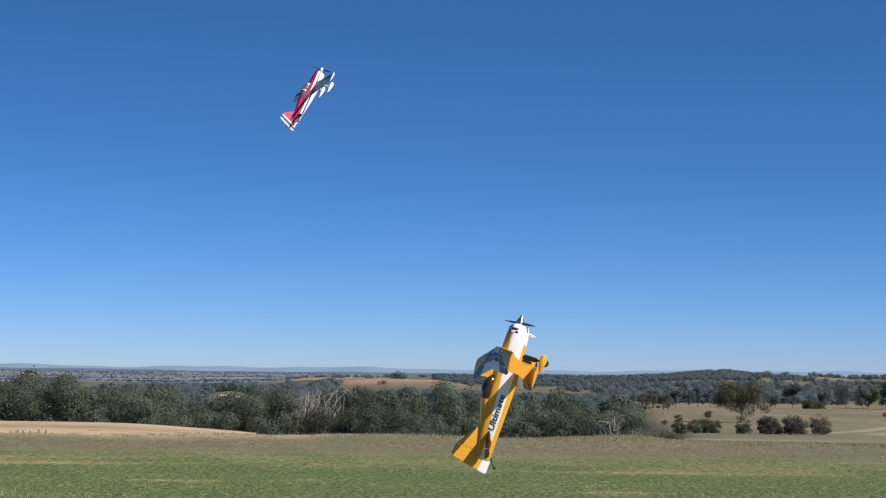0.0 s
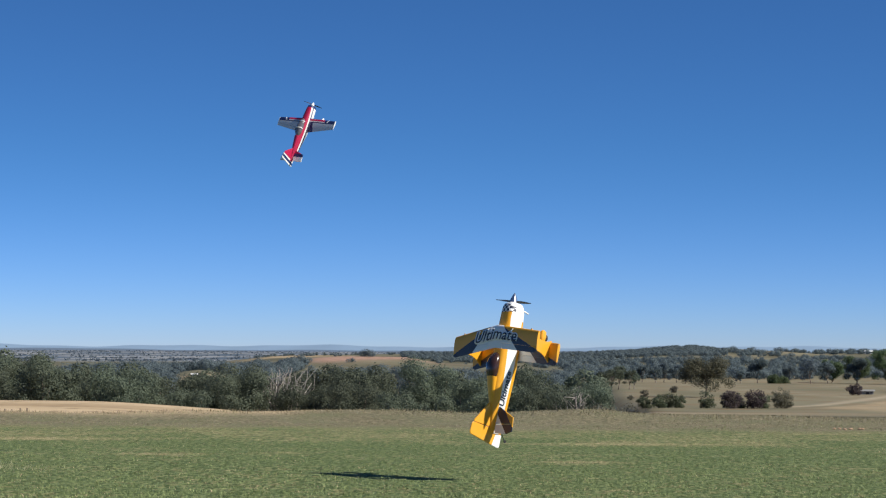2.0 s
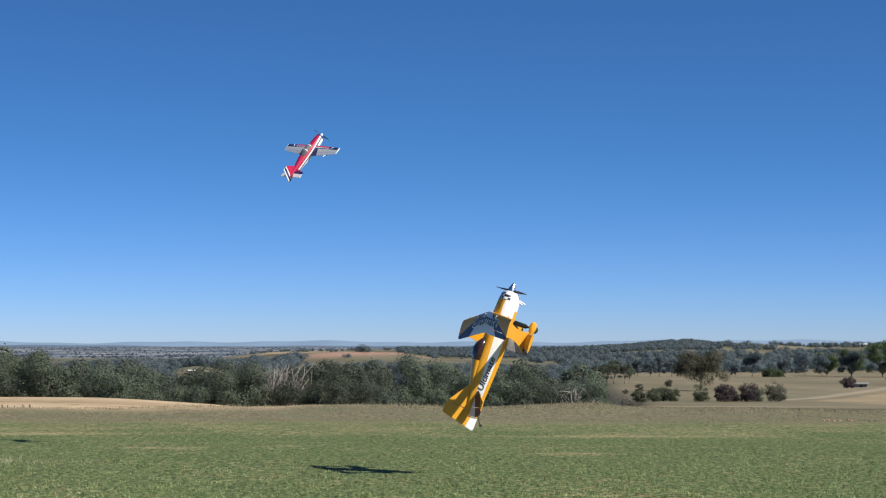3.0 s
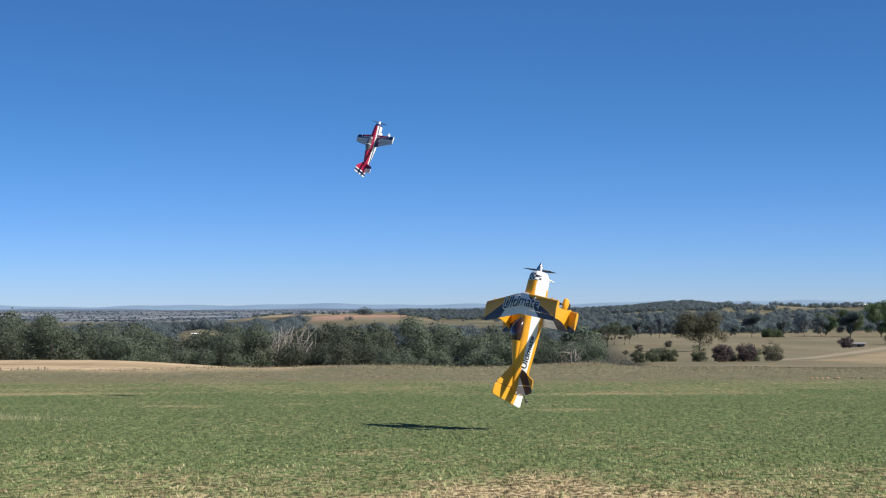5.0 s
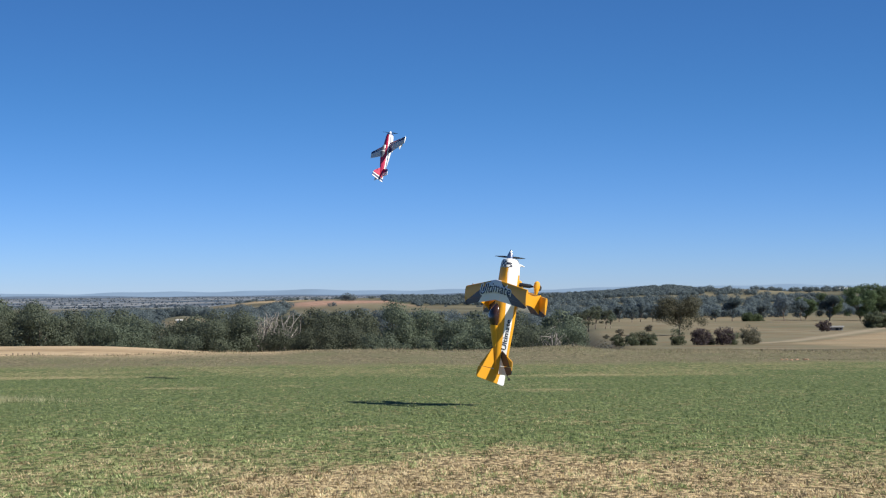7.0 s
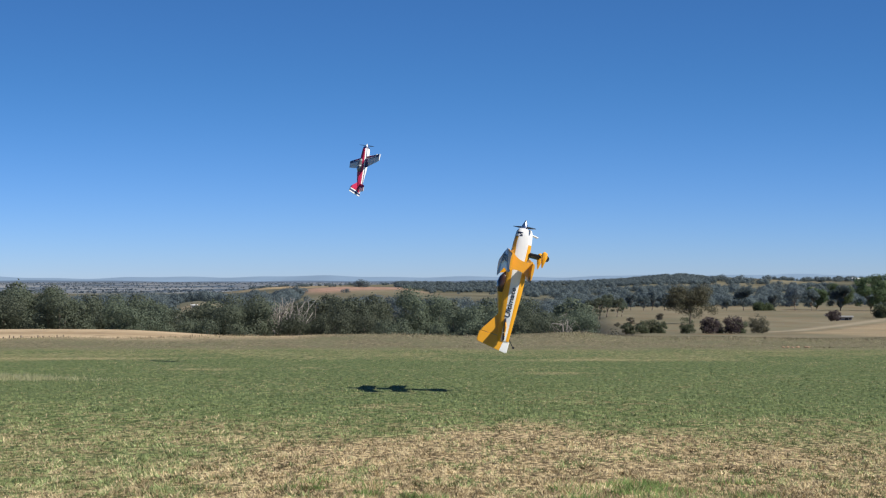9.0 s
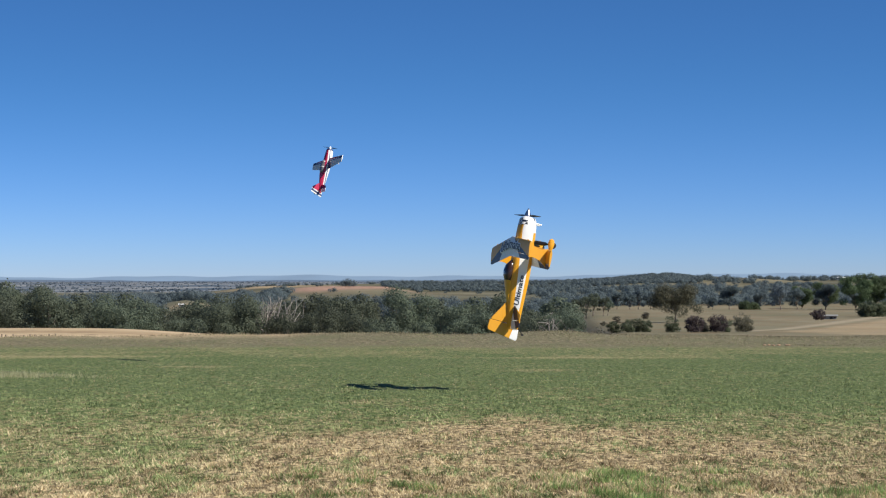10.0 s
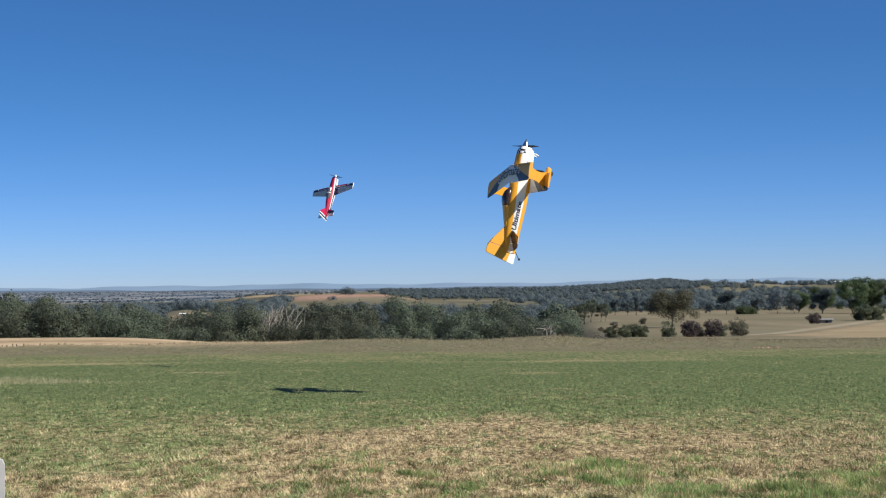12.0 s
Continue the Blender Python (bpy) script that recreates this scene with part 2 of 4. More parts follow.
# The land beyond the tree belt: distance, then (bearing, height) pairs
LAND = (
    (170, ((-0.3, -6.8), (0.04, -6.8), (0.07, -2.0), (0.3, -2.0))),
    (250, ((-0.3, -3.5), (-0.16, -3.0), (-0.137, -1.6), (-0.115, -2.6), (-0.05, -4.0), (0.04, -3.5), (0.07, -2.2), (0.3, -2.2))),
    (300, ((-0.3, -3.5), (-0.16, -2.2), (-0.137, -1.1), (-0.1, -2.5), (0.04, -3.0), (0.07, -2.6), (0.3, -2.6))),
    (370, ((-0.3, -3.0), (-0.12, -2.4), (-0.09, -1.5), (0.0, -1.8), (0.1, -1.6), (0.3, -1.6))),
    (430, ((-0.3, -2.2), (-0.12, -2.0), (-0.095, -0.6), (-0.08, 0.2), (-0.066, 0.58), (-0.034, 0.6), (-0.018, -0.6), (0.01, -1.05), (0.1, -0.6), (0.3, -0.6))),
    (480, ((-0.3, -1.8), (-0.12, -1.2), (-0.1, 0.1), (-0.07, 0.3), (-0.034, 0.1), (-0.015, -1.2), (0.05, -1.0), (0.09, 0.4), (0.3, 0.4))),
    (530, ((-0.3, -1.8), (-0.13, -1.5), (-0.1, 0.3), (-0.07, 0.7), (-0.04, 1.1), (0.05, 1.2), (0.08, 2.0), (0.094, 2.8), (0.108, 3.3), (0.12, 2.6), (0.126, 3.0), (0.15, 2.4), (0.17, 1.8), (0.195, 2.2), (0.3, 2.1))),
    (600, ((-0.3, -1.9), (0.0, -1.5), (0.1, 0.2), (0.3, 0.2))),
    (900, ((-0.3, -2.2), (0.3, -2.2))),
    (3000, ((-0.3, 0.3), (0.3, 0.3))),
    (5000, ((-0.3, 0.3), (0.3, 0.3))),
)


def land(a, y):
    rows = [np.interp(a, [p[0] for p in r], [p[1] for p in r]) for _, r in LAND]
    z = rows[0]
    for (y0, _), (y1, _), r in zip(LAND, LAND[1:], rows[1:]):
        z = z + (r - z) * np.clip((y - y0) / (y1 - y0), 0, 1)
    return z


def height(x, y):
    x, y = np.asarray(x, float), np.asarray(y, float)
    a = x / np.maximum(y + 5.5, 16.0)
    right, left = smooth(0.052, 0.085, a), smooth(-0.075, -0.12, a)
    mid = -6.8 * smooth(54, 104, y)
    west = -0.35 * smooth(48, 60, y) + (0.13 - 0.34 * smooth(-0.19, -0.10, a)) * smooth(56, 72, y) - 6.6 * smooth(76, 108, y)
    east = np.interp(y, (54, 75, 100, 140, 190), (0.0, -0.5, -1.2, -1.85, -2.05))
    z = mid * (1 - right - left) + west * left + east * right
    z = z + 0.19 * (1 - 0.6 * right) * smooth(47, 52, y) * (1 - smooth(52, 60, y)) * (1 + 0.5 * wave(x, y * 0.5, 0.5, 2.0))
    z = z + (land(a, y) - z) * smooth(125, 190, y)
    return z + 0.02 * wave(x, y * 0.5, 0.35) * smooth(0, 20, y) + 0.16 * wave(x, y, 0.045, 1.0) * smooth(230, 340, y)


def dryness(x, y):
    """0: green turf, 1: straw."""
    x, y = np.asarray(x, float), np.asarray(y, float)
    w = wave(x, y * 0.5, 0.8, 0.7) * 0.5 + wave(x, y * 0.5, 2.1, 1.9) * 0.3
    hi = np.interp(x, [-4.5, -3.0, -1.5, 0.75, 2.6, 4.2, 6.5], [8.0, 10.5, 13.5, 17.0, 15.2, 12.8, 11.4]) + 1.2 * w
    lo = np.interp(x, [-3.0, -1.0, 0.5, 6.0], [4.4, 6.4, 7.6, 7.8]) + 0.7 * w
    band = smooth(lo - 1.2, lo + 1.0, y) * (1 - smooth(hi - 1.4, hi + 1.6, y)) * np.interp(x, [-4.5, -2.8, -1.2, 1.6, 4.5], [0.35, 0.55, 1.0, 1.0, 0.66])
    d = 0.80 * band + 0.30 * (1 - smooth(7.2, 9.2, y)) + (0.02 + 0.26 * (1 - smooth(14.5, 21.0, y))) * (1 - band)
    d = d + 0.16 * smooth(35, 40, y + 2.8 * w) * (1 - smooth(40.6, 43.2, y + 2.4 * w))
    d = d + 0.26 * smooth(38.0, 45.0, y + 2 * w) + 0.16 * smooth(44.8, 46.8, y + 1.2 * w)
    for cx, cy, rx, ry in ((-5.3, 32.8, 0.9, 0.5), (1.6, 30.8, 0.7, 0.44), (-9, 38.4, 3.2, 0.6), (3.2, 37.6, 2.4, 0.6), (-3.4, 33.2, 0.5, 0.4), (-1.3, 20.5, 0.5, 0.5)):
        d = d + 0.5 * bump_at(x, y, cx, cy, rx, ry)
    return np.clip(d + 0.2 * w, 0, 1)


def far_zone(x, y):
    """1 where the sheet is no longer the club's field."""
    west = smooth(-0.06, -0.10, x / np.maximum(y + 5.5, 16))
    return smooth(52.0 - 4.0 * west, 57.0 - 4.0 * west, y)


def build_ground():
    ys = np.concatenate([np.linspace(-160, -16, 14), np.arange(-14, 60, 0.6), np.geomspace(60, 620, 150), np.geomspace(630, 4900, 60)])
    ss = np.linspace(-1, 1, 241)
    ss = np.sign(ss) * np.abs(ss) ** 1.2
    Y = np.repeat(ys[:, None], len(ss), 1)
    X = ss[None, :] * (70 + np.maximum(Y, 0) * 0.5)
    Z = height(X, Y)
    verts = np.stack([X, Y, Z], -1).reshape(-1, 3).tolist()
    n, k = len(ss), len(ys)
    faces = [(i * n + j, i * n + j + 1, (i + 1) * n + j + 1, (i + 1) * n + j) for i in range(k - 1) for j in range(n - 1)]
    me = mesh_of("ground", verts, faces, ground_material(), True)
    xf, yf = X.ravel(), Y.ravel()
    a = xf / np.maximum(yf + 5.5, 16)
    track = 130 + 3.0 * (xf - 21)
    right = smooth(0.05, 0.08, a)
    layers = {
        "dry": dryness(xf, yf),
        "far": far_zone(xf, yf),
        "straw": smooth(-0.04, -0.07, a) * smooth(48.5, 51, yf + 0.8 * wave(xf, yf, 0.4, 0.2)) * (1 - smooth(120, 150, yf)) + right * smooth(60, 70, yf) * (0.35 * (1 - smooth(85, 100, yf)) + 0.5 * smooth(20, 24, xf) * (1 - smooth(track - 9, track - 5, yf))) + 0.85 * bump_at(xf, yf, -47, 505, 12, 26) + 0.4 * bump_at(xf, yf, -37.5, 268, 3.0, 16) + 0.4 * bump_at(xf, yf, -34.5, 285, 2.4, 10),
        "track": 0.7 * smooth(18.5, 22, xf) * np.exp(-((yf - track) / 2.0) ** 2),
        "rough": smooth(43.2, 46.0, yf + 1.2 * wave(xf, yf * 0.5, 0.8, 0.4)),
        "paddock": right * smooth(80, 110, yf) * (1 - smooth(318, 345, yf)) + 0.75 * bump_at(xf, yf, -18, 418, 19, 34) + 0.8 * bump_at(xf, yf, 62, 492, 13, 12) + 0.8 * bump_at(xf, yf, 74, 400, 5, 16) + 0.8 * bump_at(xf, yf, 41, 478, 8, 8) + 0.9 * bump_at(xf, yf, 84, 528, 16, 12) + 0.7 * bump_at(xf, yf, 2, 452, 14, 16),
        "ochre": np.clip(1.9 * bump_at(xf, yf, -22, 425, 10.5, 9) + 1.0 * bump_at(xf, yf, -29, 415, 5, 12), 0, 1),
    }
    for name, v in layers.items():
        at = me.attributes.new(name, "FLOAT", "POINT")
        at.data.foreach_set("value", np.clip(v, 0, 1).astype(np.float32))
    tagged(new("ground", me), "mown green grass field with dry straw patches, falling to wooded farmland", "ground", kind="structure")


def ground_material():
    m = bpy.data.materials.new("grassland")
    m.use_nodes = True
    nt = m.node_tree
    L, b = nt.links.new, nt.nodes["Principled BSDF"]
    b.inputs["Roughness"].default_value, b.inputs["Specular IOR Level"].default_value = 0.9, 0.1
    pos = nt.nodes.new("ShaderNodeNewGeometry").outputs["Position"]

    def tex(scale, detail=6, stretch=None):
        n = nt.nodes.new("ShaderNodeTexNoise")
        n.inputs["Scale"].default_value, n.inputs["Detail"].default_value = scale, detail
        if stretch:
            mp = nt.nodes.new("ShaderNodeMapping")
            mp.inputs["Scale"].default_value = stretch
            L(pos, mp.inputs["Vector"])
            L(mp.outputs[0], n.inputs["Vector"])
        else:
            L(pos, n.inputs["Vector"])
        return n.outputs["Fac"]

    def attr(name):
        n = nt.nodes.new("ShaderNodeAttribute")
        n.attribute_name = name
        return n.outputs["Fac"]

    def math_(op, p, q):
        n = nt.nodes.new("ShaderNodeMath")
        n.operation, n.use_clamp = op, True
        for s, v in zip(n.inputs, (p, q)):
            if isinstance(v, (int, float)):
                s.default_value = v
            else:
                L(v, s)
        return n.outputs[0]

    def remap(v, lo, hi):
        n = nt.nodes.new("ShaderNodeMapRange")
        n.inputs["From Min"].default_value, n.inputs["From Max"].default_value = lo, hi
        L(v, n.inputs["Value"])
        return n.outputs["Result"]

    def blend(f, p, q):
        n = nt.nodes.new("ShaderNodeMix")
        n.data_type = "RGBA"
        L(f, n.inputs["Factor"])
        for s, v in (("A", p), ("B", q)):
            if isinstance(v, tuple):
                n.inputs[s].default_value = (*v, 1)
            else:
                L(v, n.inputs[s])
        return n.outputs["Result"]

    fine, mid, big = tex(17, 10, (0.8, 0.35, 1)), tex(5, 9, (1, 0.5, 1)), tex(0.6, 5)
    green = blend(remap(fine, 0.43, 0.59), (0.036, 0.062, 0.019), (0.19, 0.24, 0.085))
    green = blend(remap(mid, 0.4, 0.75), green, (0.13, 0.15, 0.065))
    height_y = nt.nodes.new("ShaderNodeSeparateXYZ")
    L(pos, height_y.inputs[0])
    lush = blend(remap(fine, 0.43, 0.59), (0.056, 0.082, 0.030), (0.152, 0.188, 0.078))
    green = blend(remap(height_y.outputs["Y"], 15, 24), green, lush)
    straw = blend(remap(fine, 0.43, 0.59), (0.085, 0.062, 0.034), (0.58, 0.45, 0.255))
    straw = blend(remap(mid, 0.5, 0.8), straw, (0.23, 0.17, 0.08))
    pale = blend(remap(fine, 0.43, 0.59), (0.20, 0.175, 0.085), (0.36, 0.31, 0.17))
    straw = blend(remap(height_y.outputs["Y"], 22, 32), straw, pale)
    speck = math_("ADD", attr("dry"), math_("MULTIPLY", math_("SUBTRACT", mid, 0.42), 1.5))
    lanes = tex(1.0, 6, (0.22, 0.65, 1))
    speck = math_("ADD", speck, math_("MULTIPLY", math_("SUBTRACT", lanes, 0.5), 0.8))
    field = blend(remap(speck, 0.22, 0.78), green, straw)
    streak = tex(1.0, 5, (0.05, 0.25, 1))
    stubble = tex(2.2, 9, (0.5, 0.5, 1))
    strawfield = blend(remap(streak, 0.3, 0.7), (0.33, 0.24, 0.14), (0.56, 0.43, 0.275))
    strawfield = blend(remap(stubble, 0.52, 0.7), strawfield, (0.27, 0.20, 0.12))
    paddock = blend(remap(tex(1.0, 6, (0.08, 0.03, 1)), 0.35, 0.65), (0.150, 0.146, 0.092), (0.235, 0.205, 0.135))
    bare = blend(remap(big, 0.35, 0.65), (0.075, 0.075, 0.05), (0.125, 0.115, 0.075))
    # Far plain: pale fields over a blue-grey that stands in for haze.
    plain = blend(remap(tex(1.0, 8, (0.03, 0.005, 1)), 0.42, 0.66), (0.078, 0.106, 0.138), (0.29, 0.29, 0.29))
    rough = blend(remap(tex(0.04, 4), 0.4, 0.6), bare, (0.155, 0.148, 0.10))
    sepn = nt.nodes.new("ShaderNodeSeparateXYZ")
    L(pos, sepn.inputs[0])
    # The haze-tinted plain colour takes over with distance.
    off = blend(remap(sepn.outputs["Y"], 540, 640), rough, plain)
    paddock = blend(remap(tex(0.35, 7), 0.45, 0.7), paddock, (0.19, 0.135, 0.08))
    off = blend(attr("paddock"), off, paddock)
    off = blend(attr("straw"), off, strawfield)
    off = blend(attr("track"), off, (0.43, 0.36, 0.26))
    off = blend(attr("ochre"), off, blend(remap(big, 0.3, 0.7), (0.27, 0.165, 0.115), (0.42, 0.275, 0.21)))
    tussock = blend(remap(tex(9, 6, (1, 0.5, 1)), 0.35, 0.65), (0.10, 0.093, 0.056), (0.25, 0.215, 0.135))
    tussock = blend(remap(big, 0.45, 0.7), tussock, (0.15, 0.15, 0.085))
    field = blend(attr("rough"), field, tussock)
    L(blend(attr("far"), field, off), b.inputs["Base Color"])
    bp = nt.nodes.new("ShaderNodeBump")
    bp.inputs["Strength"].default_value, bp.inputs["Distance"].default_value = 0.6, 0.04
    L(fine, bp.inputs["Height"])
    L(bp.outputs["Normal"], b.inputs["Normal"])
    return m


build_ground()


# ---- grass blades ----
def grass_material(name, green, straw, thin=0.0):
    m = bpy.data.materials.new(name)
    m.use_nodes = True
    nt = m.node_tree
    L, b = nt.links.new, nt.nodes["Principled BSDF"]
    b.inputs["Roughness"].default_value, b.inputs["Specular IOR Level"].default_value = 0.6, 0.2
    at = nt.nodes.new("ShaderNodeAttribute")
    at.attribute_name = "straw"
    tone = nt.nodes.new("ShaderNodeAttribute")
    tone.attribute_name = "tone"

    def ramp(lo, hi):
        n = nt.nodes.new("ShaderNodeMix")
        n.data_type = "RGBA"
        n.inputs["A"].default_value, n.inputs["B"].default_value = (*lo, 1), (*hi, 1)
        L(tone.outputs["Fac"], n.inputs["Factor"])
        return n.outputs["Result"]

    n = nt.nodes.new("ShaderNodeMix")
    n.data_type = "RGBA"
    L(at.outputs["Fac"], n.inputs["Factor"])
    L(ramp(*green), n.inputs["A"])
    L(ramp(*straw), n.inputs["B"])
    L(n.outputs["Result"], b.inputs["Base Color"])
    if thin:
        tr, both = nt.nodes.new("ShaderNodeBsdfTranslucent"), nt.nodes.new("ShaderNodeMixShader")
        both.inputs[0].default_value = thin
        L(n.outputs["Result"], tr.inputs["Color"])
        L(b.outputs[0], both.inputs[1])
        L(tr.outputs[0], both.inputs[2])
        L(both.outputs[0], nt.nodes["Material Output"].inputs["Surface"])
    return m


m_tuft = grass_material("tuft_blades", ((0.10, 0.175, 0.042), (0.38, 0.52, 0.19)), ((0.25, 0.18, 0.09), (0.80, 0.64, 0.38)), 0.45)
m_weed = grass_material("weed_blades", ((0.22, 0.28, 0.12), (0.46, 0.50, 0.28)), ((0.40, 0.33, 0.20), (0.80, 0.70, 0.45)), 0.4)
m_grass = grass_material("grass_blades", ((0.064, 0.09, 0.028), (0.365, 0.43, 0.185)), ((0.13, 0.095, 0.05), (0.80, 0.655, 0.39)))
m_rough_grass = grass_material("rough_grass_blades", ((0.085, 0.095, 0.048), (0.205, 0.205, 0.11)), ((0.16, 0.125, 0.075), (0.46, 0.38, 0.25)))


def blades(name, x, y, tall, wide, straw, label, rng, mat=m_grass, flop=0.9):
    """One mesh of bent grass blades rooted at x, y."""
    n = len(x)
    z = height(x, y)
    ang, lean = rng.uniform(0, 2 * np.pi, n), rng.uniform(0.1, flop, n) * tall
    ca, sa = np.cos(ang), np.sin(ang)
    la = rng.uniform(0, 2 * np.pi, n)
    p0 = np.stack([x - ca * wide, y - sa * wide, z - 0.01], -1)
    p1 = np.stack([x + ca * wide, y + sa * wide, z - 0.01], -1)
    p2 = np.stack([x + np.cos(la) * lean, y + np.sin(la) * lean, z + tall], -1)
    verts = np.stack([p0, p1, p2], 1).reshape(-1, 3)
    me = bpy.data.meshes.new(name)
    me.vertices.add(3 * n)
    me.vertices.foreach_set("co", verts.ravel().astype(np.float32))
    me.loops.add(3 * n)
    me.loops.foreach_set("vertex_index", np.arange(3 * n, dtype=np.int32))
    me.polygons.add(n)
    me.polygons.foreach_set("loop_start", np.arange(0, 3 * n, 3, dtype=np.int32))
    me.polygons.foreach_set("loop_total", np.full(n, 3, dtype=np.int32))
    me.update()
    me.materials.append(mat)
    at = me.attributes.new("straw", "FLOAT", "POINT")
    at.data.foreach_set("value", np.repeat(straw, 3).astype(np.float32))
    lit = np.clip(0.22 * rng.random(n) + 1.35 * (0.45 * patchy(x, y * 0.3, 0.07, 5) + 0.55 * patchy(x, y * 0.35, 0.15, 6)) - 0.27, 0, 1)
    lit = 0.45 + (lit - 0.45) * (1 - 0.65 * smooth(14, 28, y))
    at = me.attributes.new("tone", "FLOAT", "POINT")
    at.data.foreach_set("value", np.repeat(lit, 3).astype(np.float32))
    tagged(new(name, me), label, "grass", kind="stuff")


def build_grass():
    rng = np.random.default_rng(4)
    # mown turf, thinning out with distance
    n = 620000
    y = 4.8 + 47.0 * rng.random(n) ** 2.5
    x = (rng.random(n) * 2 - 1) * (3.4 + 0.30 * y) + 0.01 * y
    d = dryness(x, y)
    clump = 0.55 * patchy(x, y * 0.3, 0.09) + 0.45 * patchy(x, y * 0.45, 0.36, 1)
    odds = np.clip(d * (1.0 - 0.35 * smooth(16, 30, y)) + 2.6 * (clump - 0.5) * (0.2 + d), 0, 0.97)
    straw = (rng.random(n) < odds).astype(float)
    grow = 0.3 + 1.5 * patchy(x, y * 0.6, 0.17, 2)
    blades("turf", x, y, grow * rng.uniform(0.008, 0.036, n) * np.clip(1.15 - 0.02 * y, 0.35, 1), rng.uniform(0.004, 0.011, n) * (0.75 + 0.012 * y), straw, "short mown turf, green mixed with dry straw blades", rng, m_grass, 2.2)
    # greener tufts in the foreground
    c = 820
    ty, tx = 4.6 + 5.0 * rng.random(c) ** 1.1, rng.uniform(-1.6, 5.8, c)
    ok = (rng.random(c) < np.clip(0.25 + 0.25 * (tx + 0.5), 0.1, 1)) & (patchy(tx, ty * 0.6, 0.5, 3) > 0.36)
    ty, tx = ty[ok], tx[ok]
    m = 110
    x = (tx[:, None] + rng.normal(0, 1, (len(tx), m)) * rng.uniform(0.03, 0.12, (len(tx), 1))).ravel()
    y = (ty[:, None] + rng.normal(0, 0.09, (len(tx), m))).ravel()
    n = len(x)
    blades("grass_tufts", x, y, np.repeat(rng.uniform(0.6, 1.3, len(tx)), m) * rng.uniform(0.015, 0.08, n), rng.uniform(0.004, 0.008, n), (rng.random(n) < np.repeat(rng.choice([0.08, 0.2, 0.65], len(tx)), m)).astype(float), "uncut green grass tufts at the near edge of the field", rng, m_tuft, 1.3)
    # the uncut rough beyond the strip
    n = 60000
    y = 45.2 + 11.2 * rng.random(n) ** 0.8
    x = rng.uniform(-17, 18, n)
    keep = (x > -0.085 * (y + 5.5)) | (y < 50 + rng.normal(0, 0.8, n))
    x, y = x[keep], y[keep]
    n = len(x)
    clump = 0.5 + 0.5 * wave(x, y * 0.5, 1.7, 3.0)
    blades("rough_grass", x, y, rng.uniform(0.006, 0.026, n) * (0.4 + clump), rng.uniform(0.006, 0.015, n), rng.uniform(0.2, 0.55, n), "long brownish uncut grass along the field's far edge", rng, m_rough_grass)
    n = 9000
    y = 50.4 + 3.0 * rng.random(n)
    x = rng.uniform(-15, 16, n)
    keep = rng.random(n) < 0.35 + 0.65 * (wave(x, y * 0.5, 2.3, 5.0) > 0)
    x, y = x[keep], y[keep]
    n = len(x)
    blades("crest_grass", x, y, rng.uniform(0.02, 0.09, n), rng.uniform(0.004, 0.009, n), rng.uniform(0.6, 1.0, n), "pale dry seed grass on the brow of the field", rng, m_rough_grass)
    # pale weeds at the strip's end
    n = 5200
    x, y = rng.normal(-9.2, 1.2, n), rng.normal(28.4, 0.45, n)
    blades("weeds", x, y, rng.uniform(0.03, 0.15, n) * np.clip(1.2 - 0.3 * np.abs(x + 9.6), 0.35, 1.2), rng.uniform(0.003, 0.007, n), rng.uniform(0.3, 0.7, n), "pale tall weeds in a strip of the turf", rng, m_weed)


build_grass()


# ---- trees ----
def leaf_cloud(centres, radii, per, size, rng, flat=0.8, ruffle=0.36):
    """Small four-cornered leaf clumps scattered in the outer shell of blobs."""
    vs, fs = [], []
    for c, r in zip(centres, radii):
        k = max(6, int(per * r * r))
        d = rng.normal(0, 1, (k, 3))
        d /= np.linalg.norm(d, axis=1)[:, None]
        rad = r * (0.55 + 0.5 * rng.random(k)) * np.where(rng.random(k) < 0.05, 1.12, 1.0)
        p = np.array(c) + d * rad[:, None] * np.array([1, 1, flat])
        nrm = d + rng.normal(0, ruffle, (k, 3))
        nrm /= np.linalg.norm(nrm, axis=1)[:, None]
        t = np.cross(nrm, rng.normal(0, 1, (k, 3)))
        t /= np.linalg.norm(t, axis=1)[:, None]
        b = np.cross(nrm, t)
        s = size * rng.uniform(0.5, 1.2, k)[:, None]
        q = np.stack([p - t * s * 0.55, p - b * s, p + t * s * 0.55, p + b * s], 1)
        base = sum(len(v) for v in vs)
        vs.append(q.reshape(-1, 3))
        fs.append((np.arange(k * 4).reshape(-1, 4) + base))
    return np.concatenate(vs), np.concatenate(fs)


